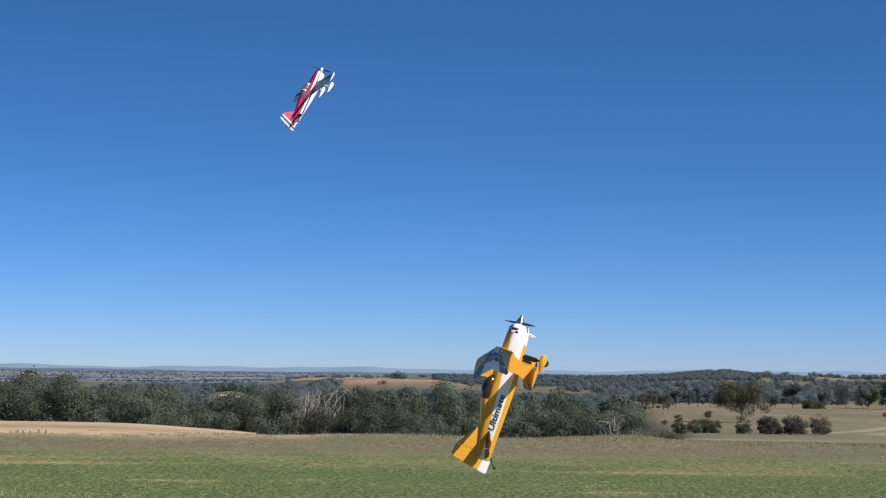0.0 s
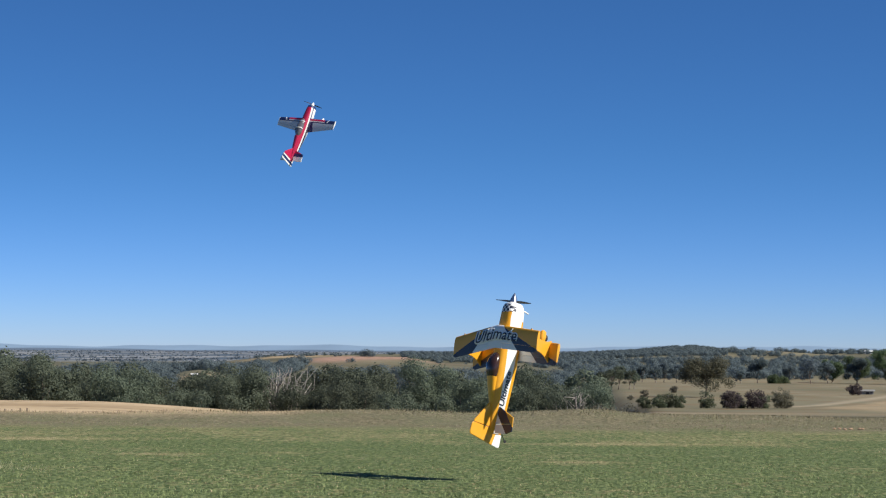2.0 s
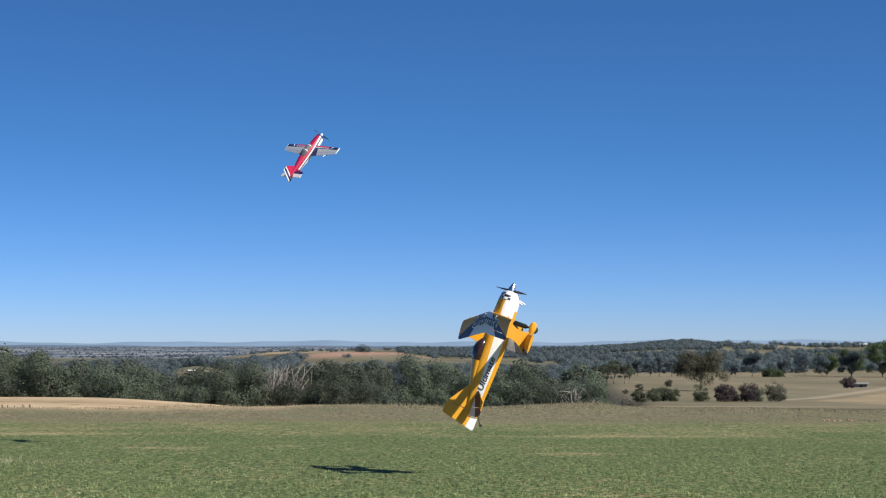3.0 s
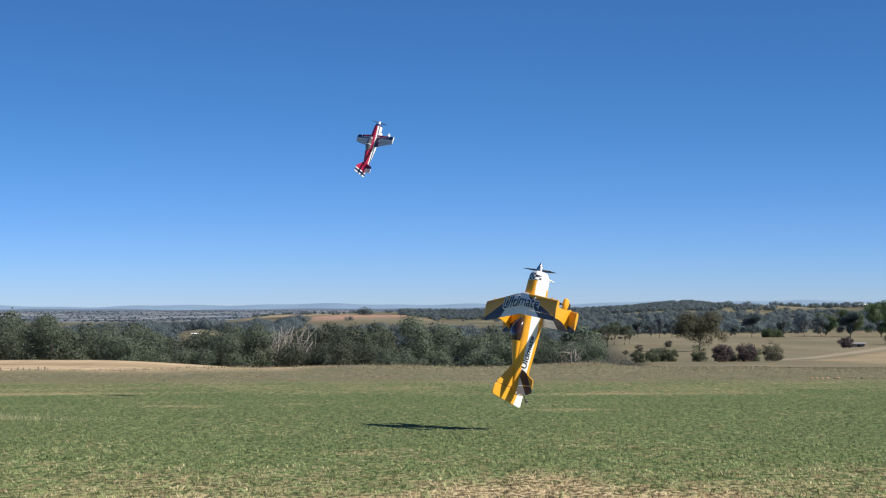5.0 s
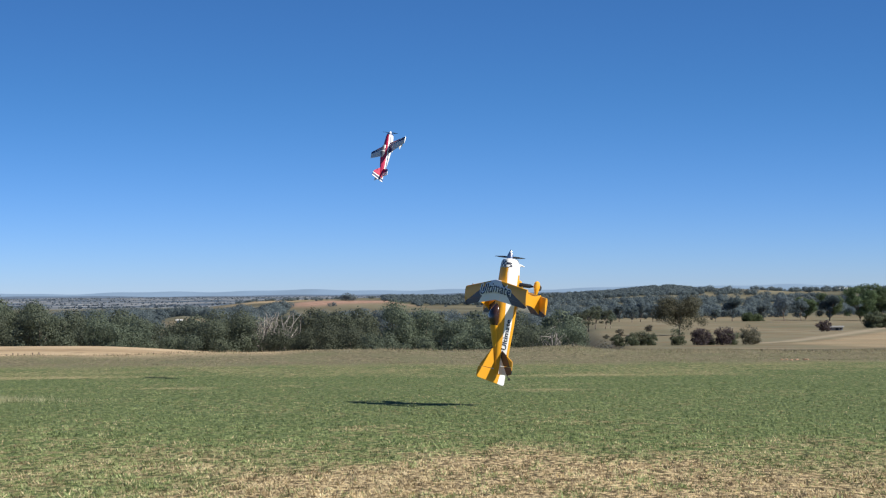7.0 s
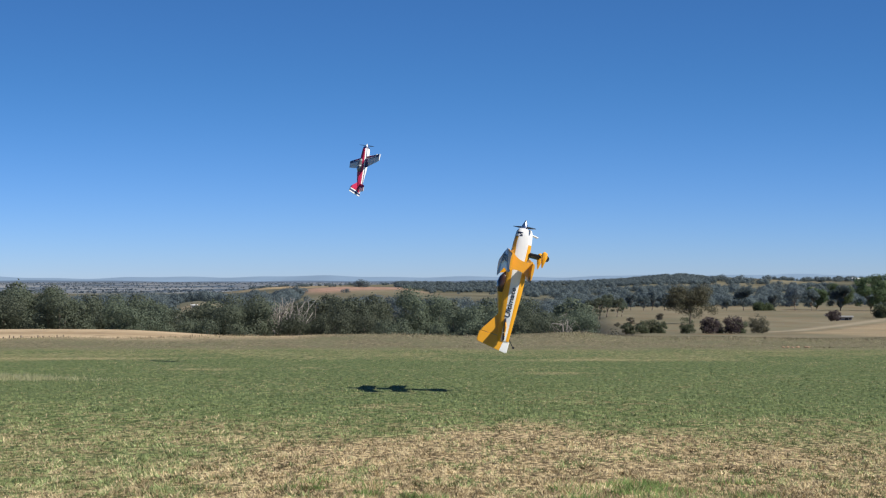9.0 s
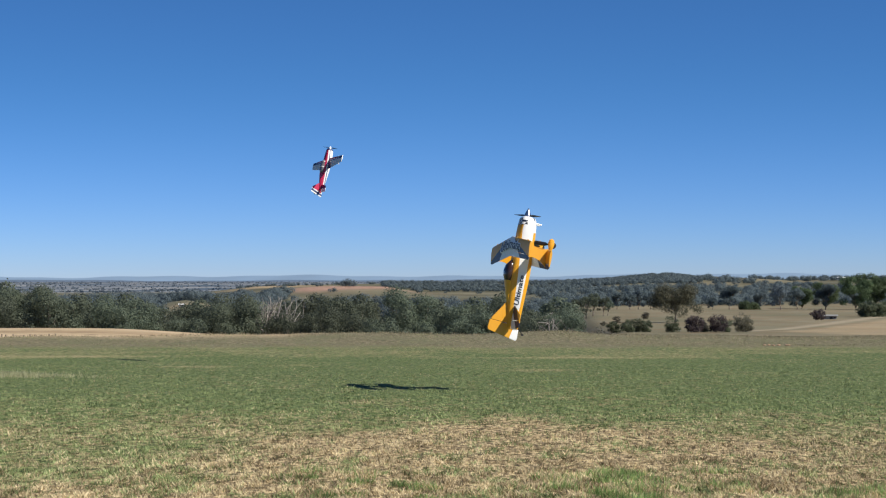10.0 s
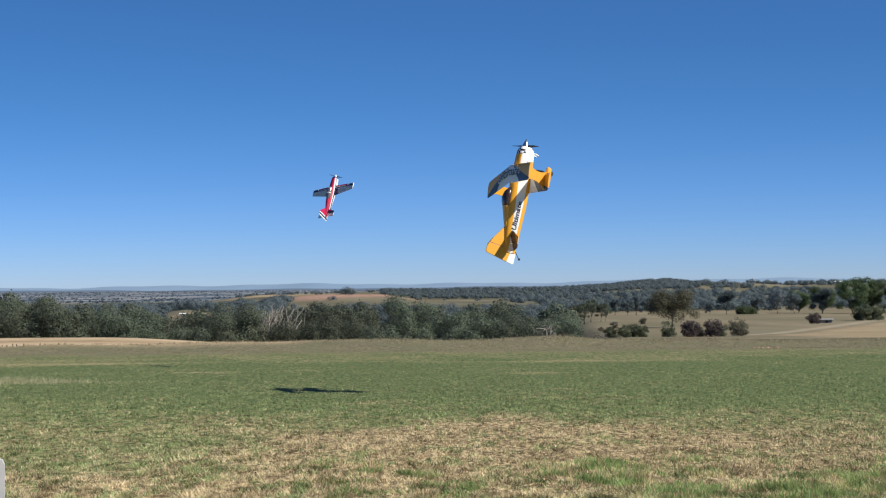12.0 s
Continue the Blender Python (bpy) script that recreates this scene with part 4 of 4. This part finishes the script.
def build_biplane():
    e = new("model_biplane")
    fus = [(0.80, 0.085, -0.10, 0.075), (0.79, 0.105, -0.125, 0.095), (0.75, 0.122, -0.145, 0.115), (0.66, 0.135, -0.16, 0.125), (0.5, 0.14, -0.17, 0.135), (0.3, 0.14, -0.175, 0.145), (0.1, 0.137, -0.178, 0.155),
           (-0.1, 0.13, -0.178, 0.165), (-0.28, 0.12, -0.172, 0.165), (-0.5, 0.098, -0.158, 0.14), (-0.75, 0.07, -0.142, 0.11), (-0.95, 0.045, -0.13, 0.085), (-1.06, 0.022, -0.122, 0.07)]
    hull = part("fuselage", body("fuselage", fus, yellow_body_paint(), 3.4), e, "yellow fuselage with a white side band and checkered cowl")

    def side(y):
        ys = [s[0] for s in fus][::-1]
        return float(np.interp(y, ys, [s[1] for s in fus][::-1]))

    part("lettering", lettering("lettering", "Ultimate", 0.12, lambda u, v, d: (side(u * 1.2 - 0.43) + d, u * 1.2 - 0.43, v * 0.95 - 0.015 - 0.02 * u), m_navy, 0.15, 0.0015), hull)
    part("lettering", lettering("lettering", "Ultimate", 0.12, lambda u, v, d: (-side(-u * 1.2 - 0.43) - d, -u * 1.2 - 0.43, v * 0.95 - 0.015), m_navy, 0.15, 0.0015), hull)
    part("air_intake", body("air_intake", [(0.803, 0.05, -0.115, -0.085), (0.78, 0.055, -0.12, -0.08)], m_black, 3), hull)
    for s in (-1, 1):
        part("exhaust", tube("exhaust", [(s * 0.05, 0.72, -0.13), (s * 0.055, 0.715, -0.19), (s * 0.055, 0.70, -0.245)], [0.012, 0.012, 0.011], m_white, 10), hull, "short pale exhaust pipe")
    # canopy
    part("canopy", body("canopy", [(0.07, 0.01, 0.14, 0.15), (0.04, 0.06, 0.12, 0.185), (-0.03, 0.104, 0.11, 0.238), (-0.12, 0.112, 0.11, 0.262), (-0.21, 0.106, 0.11, 0.254), (-0.285, 0.088, 0.12, 0.225), (-0.295, 0.06, 0.13, 0.20)], m_smoke, 2.3), e, "smoked dark canopy")
    part("turtle_deck", body("turtle_deck", [(-0.287, 0.092, 0.10, 0.228), (-0.4, 0.076, 0.10, 0.20), (-0.6, 0.05, 0.09, 0.15), (-0.72, 0.03, 0.08, 0.118)], m_yellow, 2.3), e)
    # wings
    c, sw, half = 0.33, 0.134, 0.995
    for name, le, z, dihedral in (("upper_wing", 0.449, 0.197, 0.0), ("lower_wing", 0.349, -0.167, 0.0)):
        paint = yellow_wing_paint(name + "_film", le)

        def station(x):
            u = abs(x) / half
            return (x, le - sw * u, c * (1 - 0.06 * u) - (0.02 if u > 0.985 else 0), z)

        xs = [-0.995, -0.985, -0.9, -0.6, -0.3, -0.05, 0.0, 0.05, 0.3, 0.6, 0.9, 0.985, 0.995]
        w = part(name, wing_piece(name, [station(x) for x in xs], 0.0, 0.74, 0.13, paint), e, "yellow wing with navy bands and a white centre panel")
        part("trailing_edge", wing_piece("trailing_edge", [station(x) for x in (-0.16, 0, 0.16)], 0.742, 1.0, 0.13, paint), w)
        for s in (-1, 1):
            part("aileron", wing_piece("aileron", [station(s * x) for x in (0.17, 0.5, 0.93)], 0.75, 1.0, 0.13, paint), w)
            part("wing_tip", wing_piece("wing_tip", [station(s * x) for x in (0.94, 0.985, 0.995)], 0.742, 1.0, 0.13, paint), w)
        if name == "upper_wing":
            part("lettering", lettering("lettering", "Ultimate", 0.235, lambda u, v, d: (u * 1.22, le - 0.135 - sw * abs(u) * 1.1 + v * 0.95, z + 0.0215 - 0.035 * max(0.0, -v) + d), m_navy, 0.25, 0.0015), w)
            part("lettering_outline", lettering("lettering_outline", "Ultimate", 0.235, lambda u, v, d: (u * 1.22, le - 0.135 - sw * abs(u) * 1.1 + v * 0.95, z + 0.0185 - 0.035 * max(0.0, -v) + d), m_white, 0.25, 0.02), w)
    # interplane struts: wide feet, narrow waist
    for s in (-1, 1):
        prof = []
        for k in range(9):
            t = k / 8
            cy = 0.349 - sw * 0.78 - 0.14 + (0.10) * t
            hw = 0.085 + 0.07 * (2 * t - 1) ** 2
            prof.append((cy + hw, -0.167 + 0.364 * t))
        for k in range(8, -1, -1):
            t = k / 8
            cy = 0.349 - sw * 0.78 - 0.14 + 0.10 * t
            hw = 0.085 + 0.07 * (2 * t - 1) ** 2
            prof.append((cy - hw, -0.167 + 0.364 * t))
        part("interplane_strut", strut_plate(prof, s * 0.80, 0.010), e)
        part("cabane_strut", tube("cabane_strut", [(s * 0.09, 0.36, 0.12), (s * 0.10, 0.37, 0.19)], [0.014, 0.014], m_yellow), e)
        part("cabane_strut", tube("cabane_strut", [(s * 0.09, 0.22, 0.12), (s * 0.10, 0.22, 0.19)], [0.014, 0.014], m_yellow), e)
    # tail
    sp = Paint("tail_film", YELLOW)
    sp.set(NAVY, sp.above(0.46, sp.line([(sp.u, 1.0), (sp.y, 0.9)], 0.9)))
    sp.set(WHITE, sp.above(0.25, sp.line([(sp.u, 1.0), (sp.y, 0.9)], 0.9)))
    tail_paint = sp.done()
    part("stabilizer", plate("stabilizer", [(-0.02, -0.66), (0.02, -0.66), (0.43, -0.84), (0.44, -0.93), (-0.44, -0.93), (-0.43, -0.84)], 0.01, 0.011, tail_paint, 2), e)
    for s in (-1, 1):
        part("elevator", plate("elevator", [(s * 0.03, -0.935), (s * 0.44, -0.935), (s * 0.445, -1.04), (s * 0.30, -1.075), (s * 0.05, -1.06)], 0.01, 0.009, tail_paint, 2), e)
    rp = Paint("rudder_film", YELLOW)
    rp.set(WHITE, rp.above(rp.line([(rp.y, -0.25)], -0.30), rp.z))
    rudder_paint = rp.done()
    part("fin", plate("fin", [(-0.60, 0.12), (-0.72, 0.20), (-0.93, 0.355), (-0.955, 0.36), (-0.985, 0.05), (-0.95, 0.05)], 0, 0.011, rudder_paint), e)
    part("rudder", plate("rudder", [(-0.96, 0.362), (-0.98, 0.385), (-1.10, 0.40), (-1.135, 0.385), (-1.25, -0.10), (-1.235, -0.125), (-1.07, -0.135), (-0.995, 0.04)], 0, 0.010, rudder_paint), e, "yellow rudder with a white lower end")
    # landing gear
    for s in (-1, 1):
        part("gear_leg", tube("gear_leg", [(s * 0.10, 0.40, -0.165), (s * 0.20, 0.395, -0.31), (s * 0.275, 0.39, -0.375)], [0.036, 0.032, 0.024], m_black, 8), e)
        pant = part("wheel_pant", body("wheel_pant", [(0.485, 0.012, -0.39, -0.365), (0.465, 0.033, -0.425, -0.34), (0.40, 0.042, -0.435, -0.325), (0.32, 0.035, -0.415, -0.345), (0.22, 0.008, -0.385, -0.37)], m_yellow, 2.4), e)
        pant.location = (s * 0.29, 0, 0)
        wh = turned("wheel", [(-0.02, 0.03), (-0.02, 0.046), (-0.012, 0.052), (0.012, 0.052), (0.02, 0.046), (0.02, 0.03)], m_rubber, 18)
        w2 = part("wheel", wh, pant)
        w2.matrix_basis = pose(0, 0.38, -0.415, 0, 0, 90)
    part("tail_strut", tube("tail_strut", [(0, -1.02, -0.13), (0, -1.08, -0.17), (0, -1.13, -0.205)], [0.006, 0.006, 0.006], m_black, 6), e)
    tw = part("tail_wheel", turned("tail_wheel", [(-0.008, 0.008), (-0.008, 0.02), (0.008, 0.02), (0.008, 0.008)], m_rubber, 14), e)
    tw.matrix_basis = pose(0, -1.135, -0.215, 0, 0, 90)
    prop = propeller(0.255, 0.80, 0.155, m_steel, e)
    tagged(e, "yellow, white and navy model aerobatic biplane hovering nose up", "model aeroplane")
    return e, prop


def strut_plate(prof, x, half):
    n = len(prof)
    rings = [[(x + o, y, z) for y, z in prof] for o in (-half, half)]
    verts = [p for r in rings for p in r]
    faces = [(j, (j + 1) % n, n + (j + 1) % n, n + j) for j in range(n)]
    h = n // 2
    for o in (0, n):
        faces += [(o + k, o + k + 1, o + n - 2 - k, o + n - 1 - k) for k in range(h - 1)]
    return recalc(mesh_of("interplane_strut", verts, faces, m_yellow))


def propeller(radius, y, spin, mat, parent, size=1.0):
    """Spinner with two twisted blades; it turns about y."""
    hub = part("propeller", turned("propeller", [(0.0, 0.05 * size), (0.012 * size, 0.058 * size), (0.05 * size, 0.052 * size), (0.09 * size, 0.036 * size), (spin - 0.01, 0.01 * size), (spin, 0.001)], mat, 20), parent, "pointed spinner with black two-blade propeller")
    hub.location = (0, y, 0)
    for s in (-1, 1):
        rings = []
        for k in range(8):
            t = k / 7
            r = 0.03 * size + (radius - 0.03 * size) * t
            ch = size * (0.009 + 0.013 * math.sin(math.pi * min(1, t * 0.9 + 0.1))) * (1 if t < 0.95 else 0.5)
            tw = radians(62 - 42 * t)
            ring = []
            for a in range(8):
                q = 2 * math.pi * a / 8
                cx, cz = ch * math.cos(q), 0.004 * math.sin(q)
                ring.append((s * r, 0.028 + cx * math.sin(tw) + cz * math.cos(tw), s * (cx * math.cos(tw) - cz * math.sin(tw))))
            rings.append(ring)
        part("blade", split_edges(recalc(mesh_of("blade", *loft(rings), m_black))), hub)
    return hub


# ---- the red monoplane ----
def build_monoplane():
    e = new("model_monoplane")
    bp = Paint("red_fuselage_film", RED)
    bp.set(WHITE, bp.above(bp.line([(bp.y, 0.07)], 0.026), bp.z))
    bp.set(BLUE, bp.both(bp.above(bp.line([(bp.y, 0.07)], -0.002), bp.z), bp.above(bp.z, bp.line([(bp.y, 0.07)], -0.022))))
    bp.set(BLUE, bp.above(bp.y, 0.375))
    fus = [(0.42, 0.045, -0.05, 0.05), (0.41, 0.058, -0.062, 0.06), (0.36, 0.068, -0.078, 0.07), (0.22, 0.074, -0.092, 0.08), (0.05, 0.074, -0.094, 0.085), (-0.1, 0.068, -0.088, 0.085), (-0.3, 0.05, -0.07, 0.07), (-0.5, 0.03, -0.05, 0.05), (-0.60, 0.012, -0.035, 0.04)]
    part("fuselage", body("fuselage", fus, bp.done(), 2.8, 24), e, "red upper fuselage over white with a blue line")
    part("canopy", body("canopy", [(0.15, 0.01, 0.07, 0.085), (0.12, 0.045, 0.055, 0.105), (0.0, 0.064, 0.04, 0.138), (-0.11, 0.06, 0.04, 0.13), (-0.17, 0.03, 0.06, 0.10)], m_tinted, 2.2), e, "tinted grey canopy")
    for y, hw, top in ((0.10, 0.052, 0.113), (-0.03, 0.066, 0.140)):
        part("canopy_frame", body("canopy_frame", [(y + 0.008, hw, 0.05, top), (y - 0.008, hw, 0.05, top)], m_white, 2.2), e)
    part("turtle_deck", body("turtle_deck", [(-0.165, 0.045, 0.05, 0.112), (-0.3, 0.036, 0.04, 0.09), (-0.46, 0.018, 0.03, 0.06)], m_red, 2.2), e)
    wp = Paint("red_wing_film", GREY)
    back = wp.op("SUBTRACT", 0.204, wp.y)
    wp.set(BLUE, wp.above(0.082, back))
    wp.set(RED, wp.both(wp.above(0.05, back), wp.above(back, 0.016)))
    wp.set(WHITE, wp.both(wp.above(back, 0.05), wp.above(0.064, back)))
    tips = wp.both(wp.above(wp.u, 0.42), wp.above(0.066, back))
    wp.set(BLUE, tips)
    wp.set(WHITE, wp.both(tips, wp.above(wp.line([(wp.u, 1.0), (back, 0.6)]), 0.50), wp.above(0.525, wp.line([(wp.u, 1.0), (back, 0.6)]))))
    wp.set(BLUE, wp.both(wp.above(back, 0.066), wp.above(wp.line([(back, 0.35)], 0.13), wp.u)))
    wp.set(WHITE, wp.above(wp.u, 0.645))
    paint = wp.done()

    def station(x):
        u = abs(x) / 0.657
        return (x, 0.204 - 0.019 * u, 0.275 - 0.125 * u, -0.013)

    xs = [-0.657, -0.645, -0.5, -0.25, -0.04, 0.04, 0.25, 0.5, 0.645, 0.657]
    w = part("wing", wing_piece("wing", [station(x) for x in xs], 0, 0.72, 0.12, paint), e, "grey-white wing with red leading edge and blue tip blocks")
    part("trailing_edge", wing_piece("trailing_edge", [station(x) for x in (-0.08, 0, 0.08)], 0.721, 1.0, 0.12, paint), w)
    for s in (-1, 1):
        part("aileron", wing_piece("aileron", [station(s * x) for x in (0.085, 0.35, 0.657)], 0.73, 1.0, 0.12, paint), w)
    tp = Paint("red_tail_film", WHITE)
    tp.set(BLUE, tp.both(tp.above(-0.46, tp.y), tp.above(tp.y, -0.53)))
    tp.set(RED, tp.above(tp.y, -0.46))
    tail = tp.done()
    part("stabilizer", plate("stabilizer", [(-0.02, -0.40), (0.02, -0.40), (0.235, -0.47), (0.24, -0.515), (-0.24, -0.515), (-0.235, -0.47)], 0.015, 0.006, tail, 2), e)
    for s in (-1, 1):
        part("elevator", plate("elevator", [(s * 0.02, -0.518), (s * 0.24, -0.518), (s * 0.25, -0.60), (s * 0.06, -0.60)], 0.015, 0.005, m_white, 2), e)
    part("fin", plate("fin", [(-0.38, 0.06), (-0.50, 0.205), (-0.535, 0.215), (-0.575, 0.03)], 0, 0.006, m_red), e)
    rp = Paint("red_rudder_film", BLUE)
    rp.set(WHITE, rp.above(-0.656, rp.line([(rp.y, 1.0), (rp.z, -0.25)])))
    rp.set(WHITE, rp.above(rp.line([(rp.y, 1.0), (rp.z, -0.25)]), -0.612))
    part("rudder", plate("rudder", [(-0.537, 0.217), (-0.605, 0.232), (-0.625, 0.22), (-0.685, -0.02), (-0.675, -0.045), (-0.60, -0.04), (-0.578, 0.03)], 0, 0.006, rp.done()), e, "blue rudder with white edges")
    for s in (-1, 1):
        part("gear_leg", tube("gear_leg", [(s * 0.05, 0.20, -0.085), (s * 0.10, 0.21, -0.15), (s * 0.135, 0.215, -0.20)], [0.012, 0.01, 0.009], m_white, 8), e)
        pant = part("wheel_pant", body("wheel_pant", [(0.30, 0.008, -0.215, -0.195), (0.27, 0.021, -0.235, -0.18), (0.2, 0.024, -0.235, -0.178), (0.11, 0.006, -0.21, -0.20)], m_white, 2.4), e)
        pant.location = (s * 0.145, 0, 0)
        w2 = part("wheel", turned("wheel", [(-0.01, 0.01), (-0.01, 0.03), (0.01, 0.03), (0.01, 0.01)], m_rubber, 14), pant)
        w2.matrix_basis = pose(0, 0.21, -0.228, 0, 0, 90)
    prop = propeller(0.16, 0.42, 0.07, m_white, e, 0.5)
    prop.scale = (1, 1, 1)
    tagged(e, "red, white and blue model aerobatic monoplane hovering nose up", "model aeroplane")
    return e, prop


biplane, biplane_prop = build_biplane()
monoplane, monoplane_prop = build_monoplane()

# seconds, place, turn
YELLOW_FLIGHT = [
    (0.0, -0.044, 26.789, 1.700, 73.50, -1.84, -76.11),
    (0.5, 0.105, 26.747, 1.750, 75.87, 2.57, -58.80),
    (1.0, 0.173, 26.621, 1.675, 75.94, 7.10, -47.17),
    (1.5, 0.295, 26.293, 1.631, 77.87, 6.21, -45.48),
    (2.0, 0.431, 26.151, 1.701, 77.91, -2.36, -54.86),
    (2.5, 0.338, 25.990, 1.807, 76.59, 1.48, -67.06),
    (3.0, 0.328, 25.624, 1.822, 70.14, 0.49, -70.51),
    (5.0, 0.861, 25.153, 1.565, 76.43, 0.01, -59.35),
    (5.5, 0.976, 25.226, 1.614, 79.85, -0.39, -56.36),
    (6.0, 0.931, 25.364, 1.631, 78.64, 2.78, -49.72),
    (6.5, 0.892, 25.650, 1.613, 77.65, 1.72, -50.36),
    (7.0, 0.824, 25.717, 1.568, 83.89, 2.34, -61.73),
    (9.0, 0.780, 24.268, 1.873, 78.00, -1.35, -85.15),
    (9.5, 0.925, 23.915, 1.878, 78.59, -0.48, -79.53),
    (10.0, 1.101, 23.655, 2.060, 80.26, -1.98, -73.38),
    (10.5, 1.113, 23.288, 2.156, 78.89, 0.50, -70.10),
    (11.0, 1.154, 22.773, 2.267, 77.03, -3.14, -67.90),
    (11.5, 1.207, 22.769, 2.525, 77.05, -9.26, -71.57),
    (12.0, 1.136, 22.980, 3.422, 77.08, -6.54, -70.76),
]
RED_FLIGHT = [
    (0.0, -3.015, 29.784, 6.008, 60.17, -7.82, -58.50),
    (0.5, -2.880, 30.000, 5.873, 63.62, -13.79, -81.29),
    (1.0, -2.749, 30.529, 5.739, 63.95, -13.82, -76.42),
    (1.5, -2.694, 31.298, 5.653, 74.75, -3.05, -57.32),
    (2.0, -2.859, 31.117, 5.489, 69.16, 7.56, -40.00),
    (2.5, -2.992, 31.584, 5.351, 56.84, 13.14, -34.70),
    (3.0, -2.882, 32.597, 5.249, 50.64, 6.91, -41.33),
    (5.0, -1.947, 34.894, 5.079, 72.83, 6.72, -54.51),
    (5.5, -1.932, 35.006, 4.997, 70.29, 10.57, -51.57),
    (6.0, -1.760, 34.905, 4.883, 66.28, 3.26, -54.82),
    (6.5, -1.527, 35.139, 4.878, 68.64, -8.02, -59.06),
    (7.0, -1.386, 35.264, 4.797, 70.12, -10.45, -54.80),
    (9.0, -2.225, 34.549, 4.297, 76.58, -3.57, -57.97),
    (9.5, -2.490, 34.410, 4.325, 78.09, -1.63, -63.43),
    (10.0, -2.779, 34.176, 4.280, 73.31, -5.28, -57.48),
    (10.5, -3.007, 33.693, 4.056, 69.56, 3.34, -54.05),
    (11.0, -3.103, 33.524, 3.798, 63.93, 9.15, -40.99),
    (11.5, -2.998, 33.686, 3.699, 63.25, 8.61, -40.26),
    (12.0, -2.747, 34.574, 3.987, 66.60, -5.77, -42.07),
]

def motions():
    walk(biplane, [(t, pose(x, y, z, rx, ry, rz)) for t, x, y, z, rx, ry, rz in YELLOW_FLIGHT])
    walk(monoplane, [(t, pose(x, y, z, rx, ry, rz)) for t, x, y, z, rx, ry, rz in RED_FLIGHT])
    walk(biplane_prop, [(k / 10, pose(0, 0.80, 0, 0, 42 + 72 * k, 0)) for k in range(121)])
    walk(monoplane_prop, [(k / 10, pose(0, 0.42, 0, 0, 50 + 72 * k, 0)) for k in range(121)])


motions()
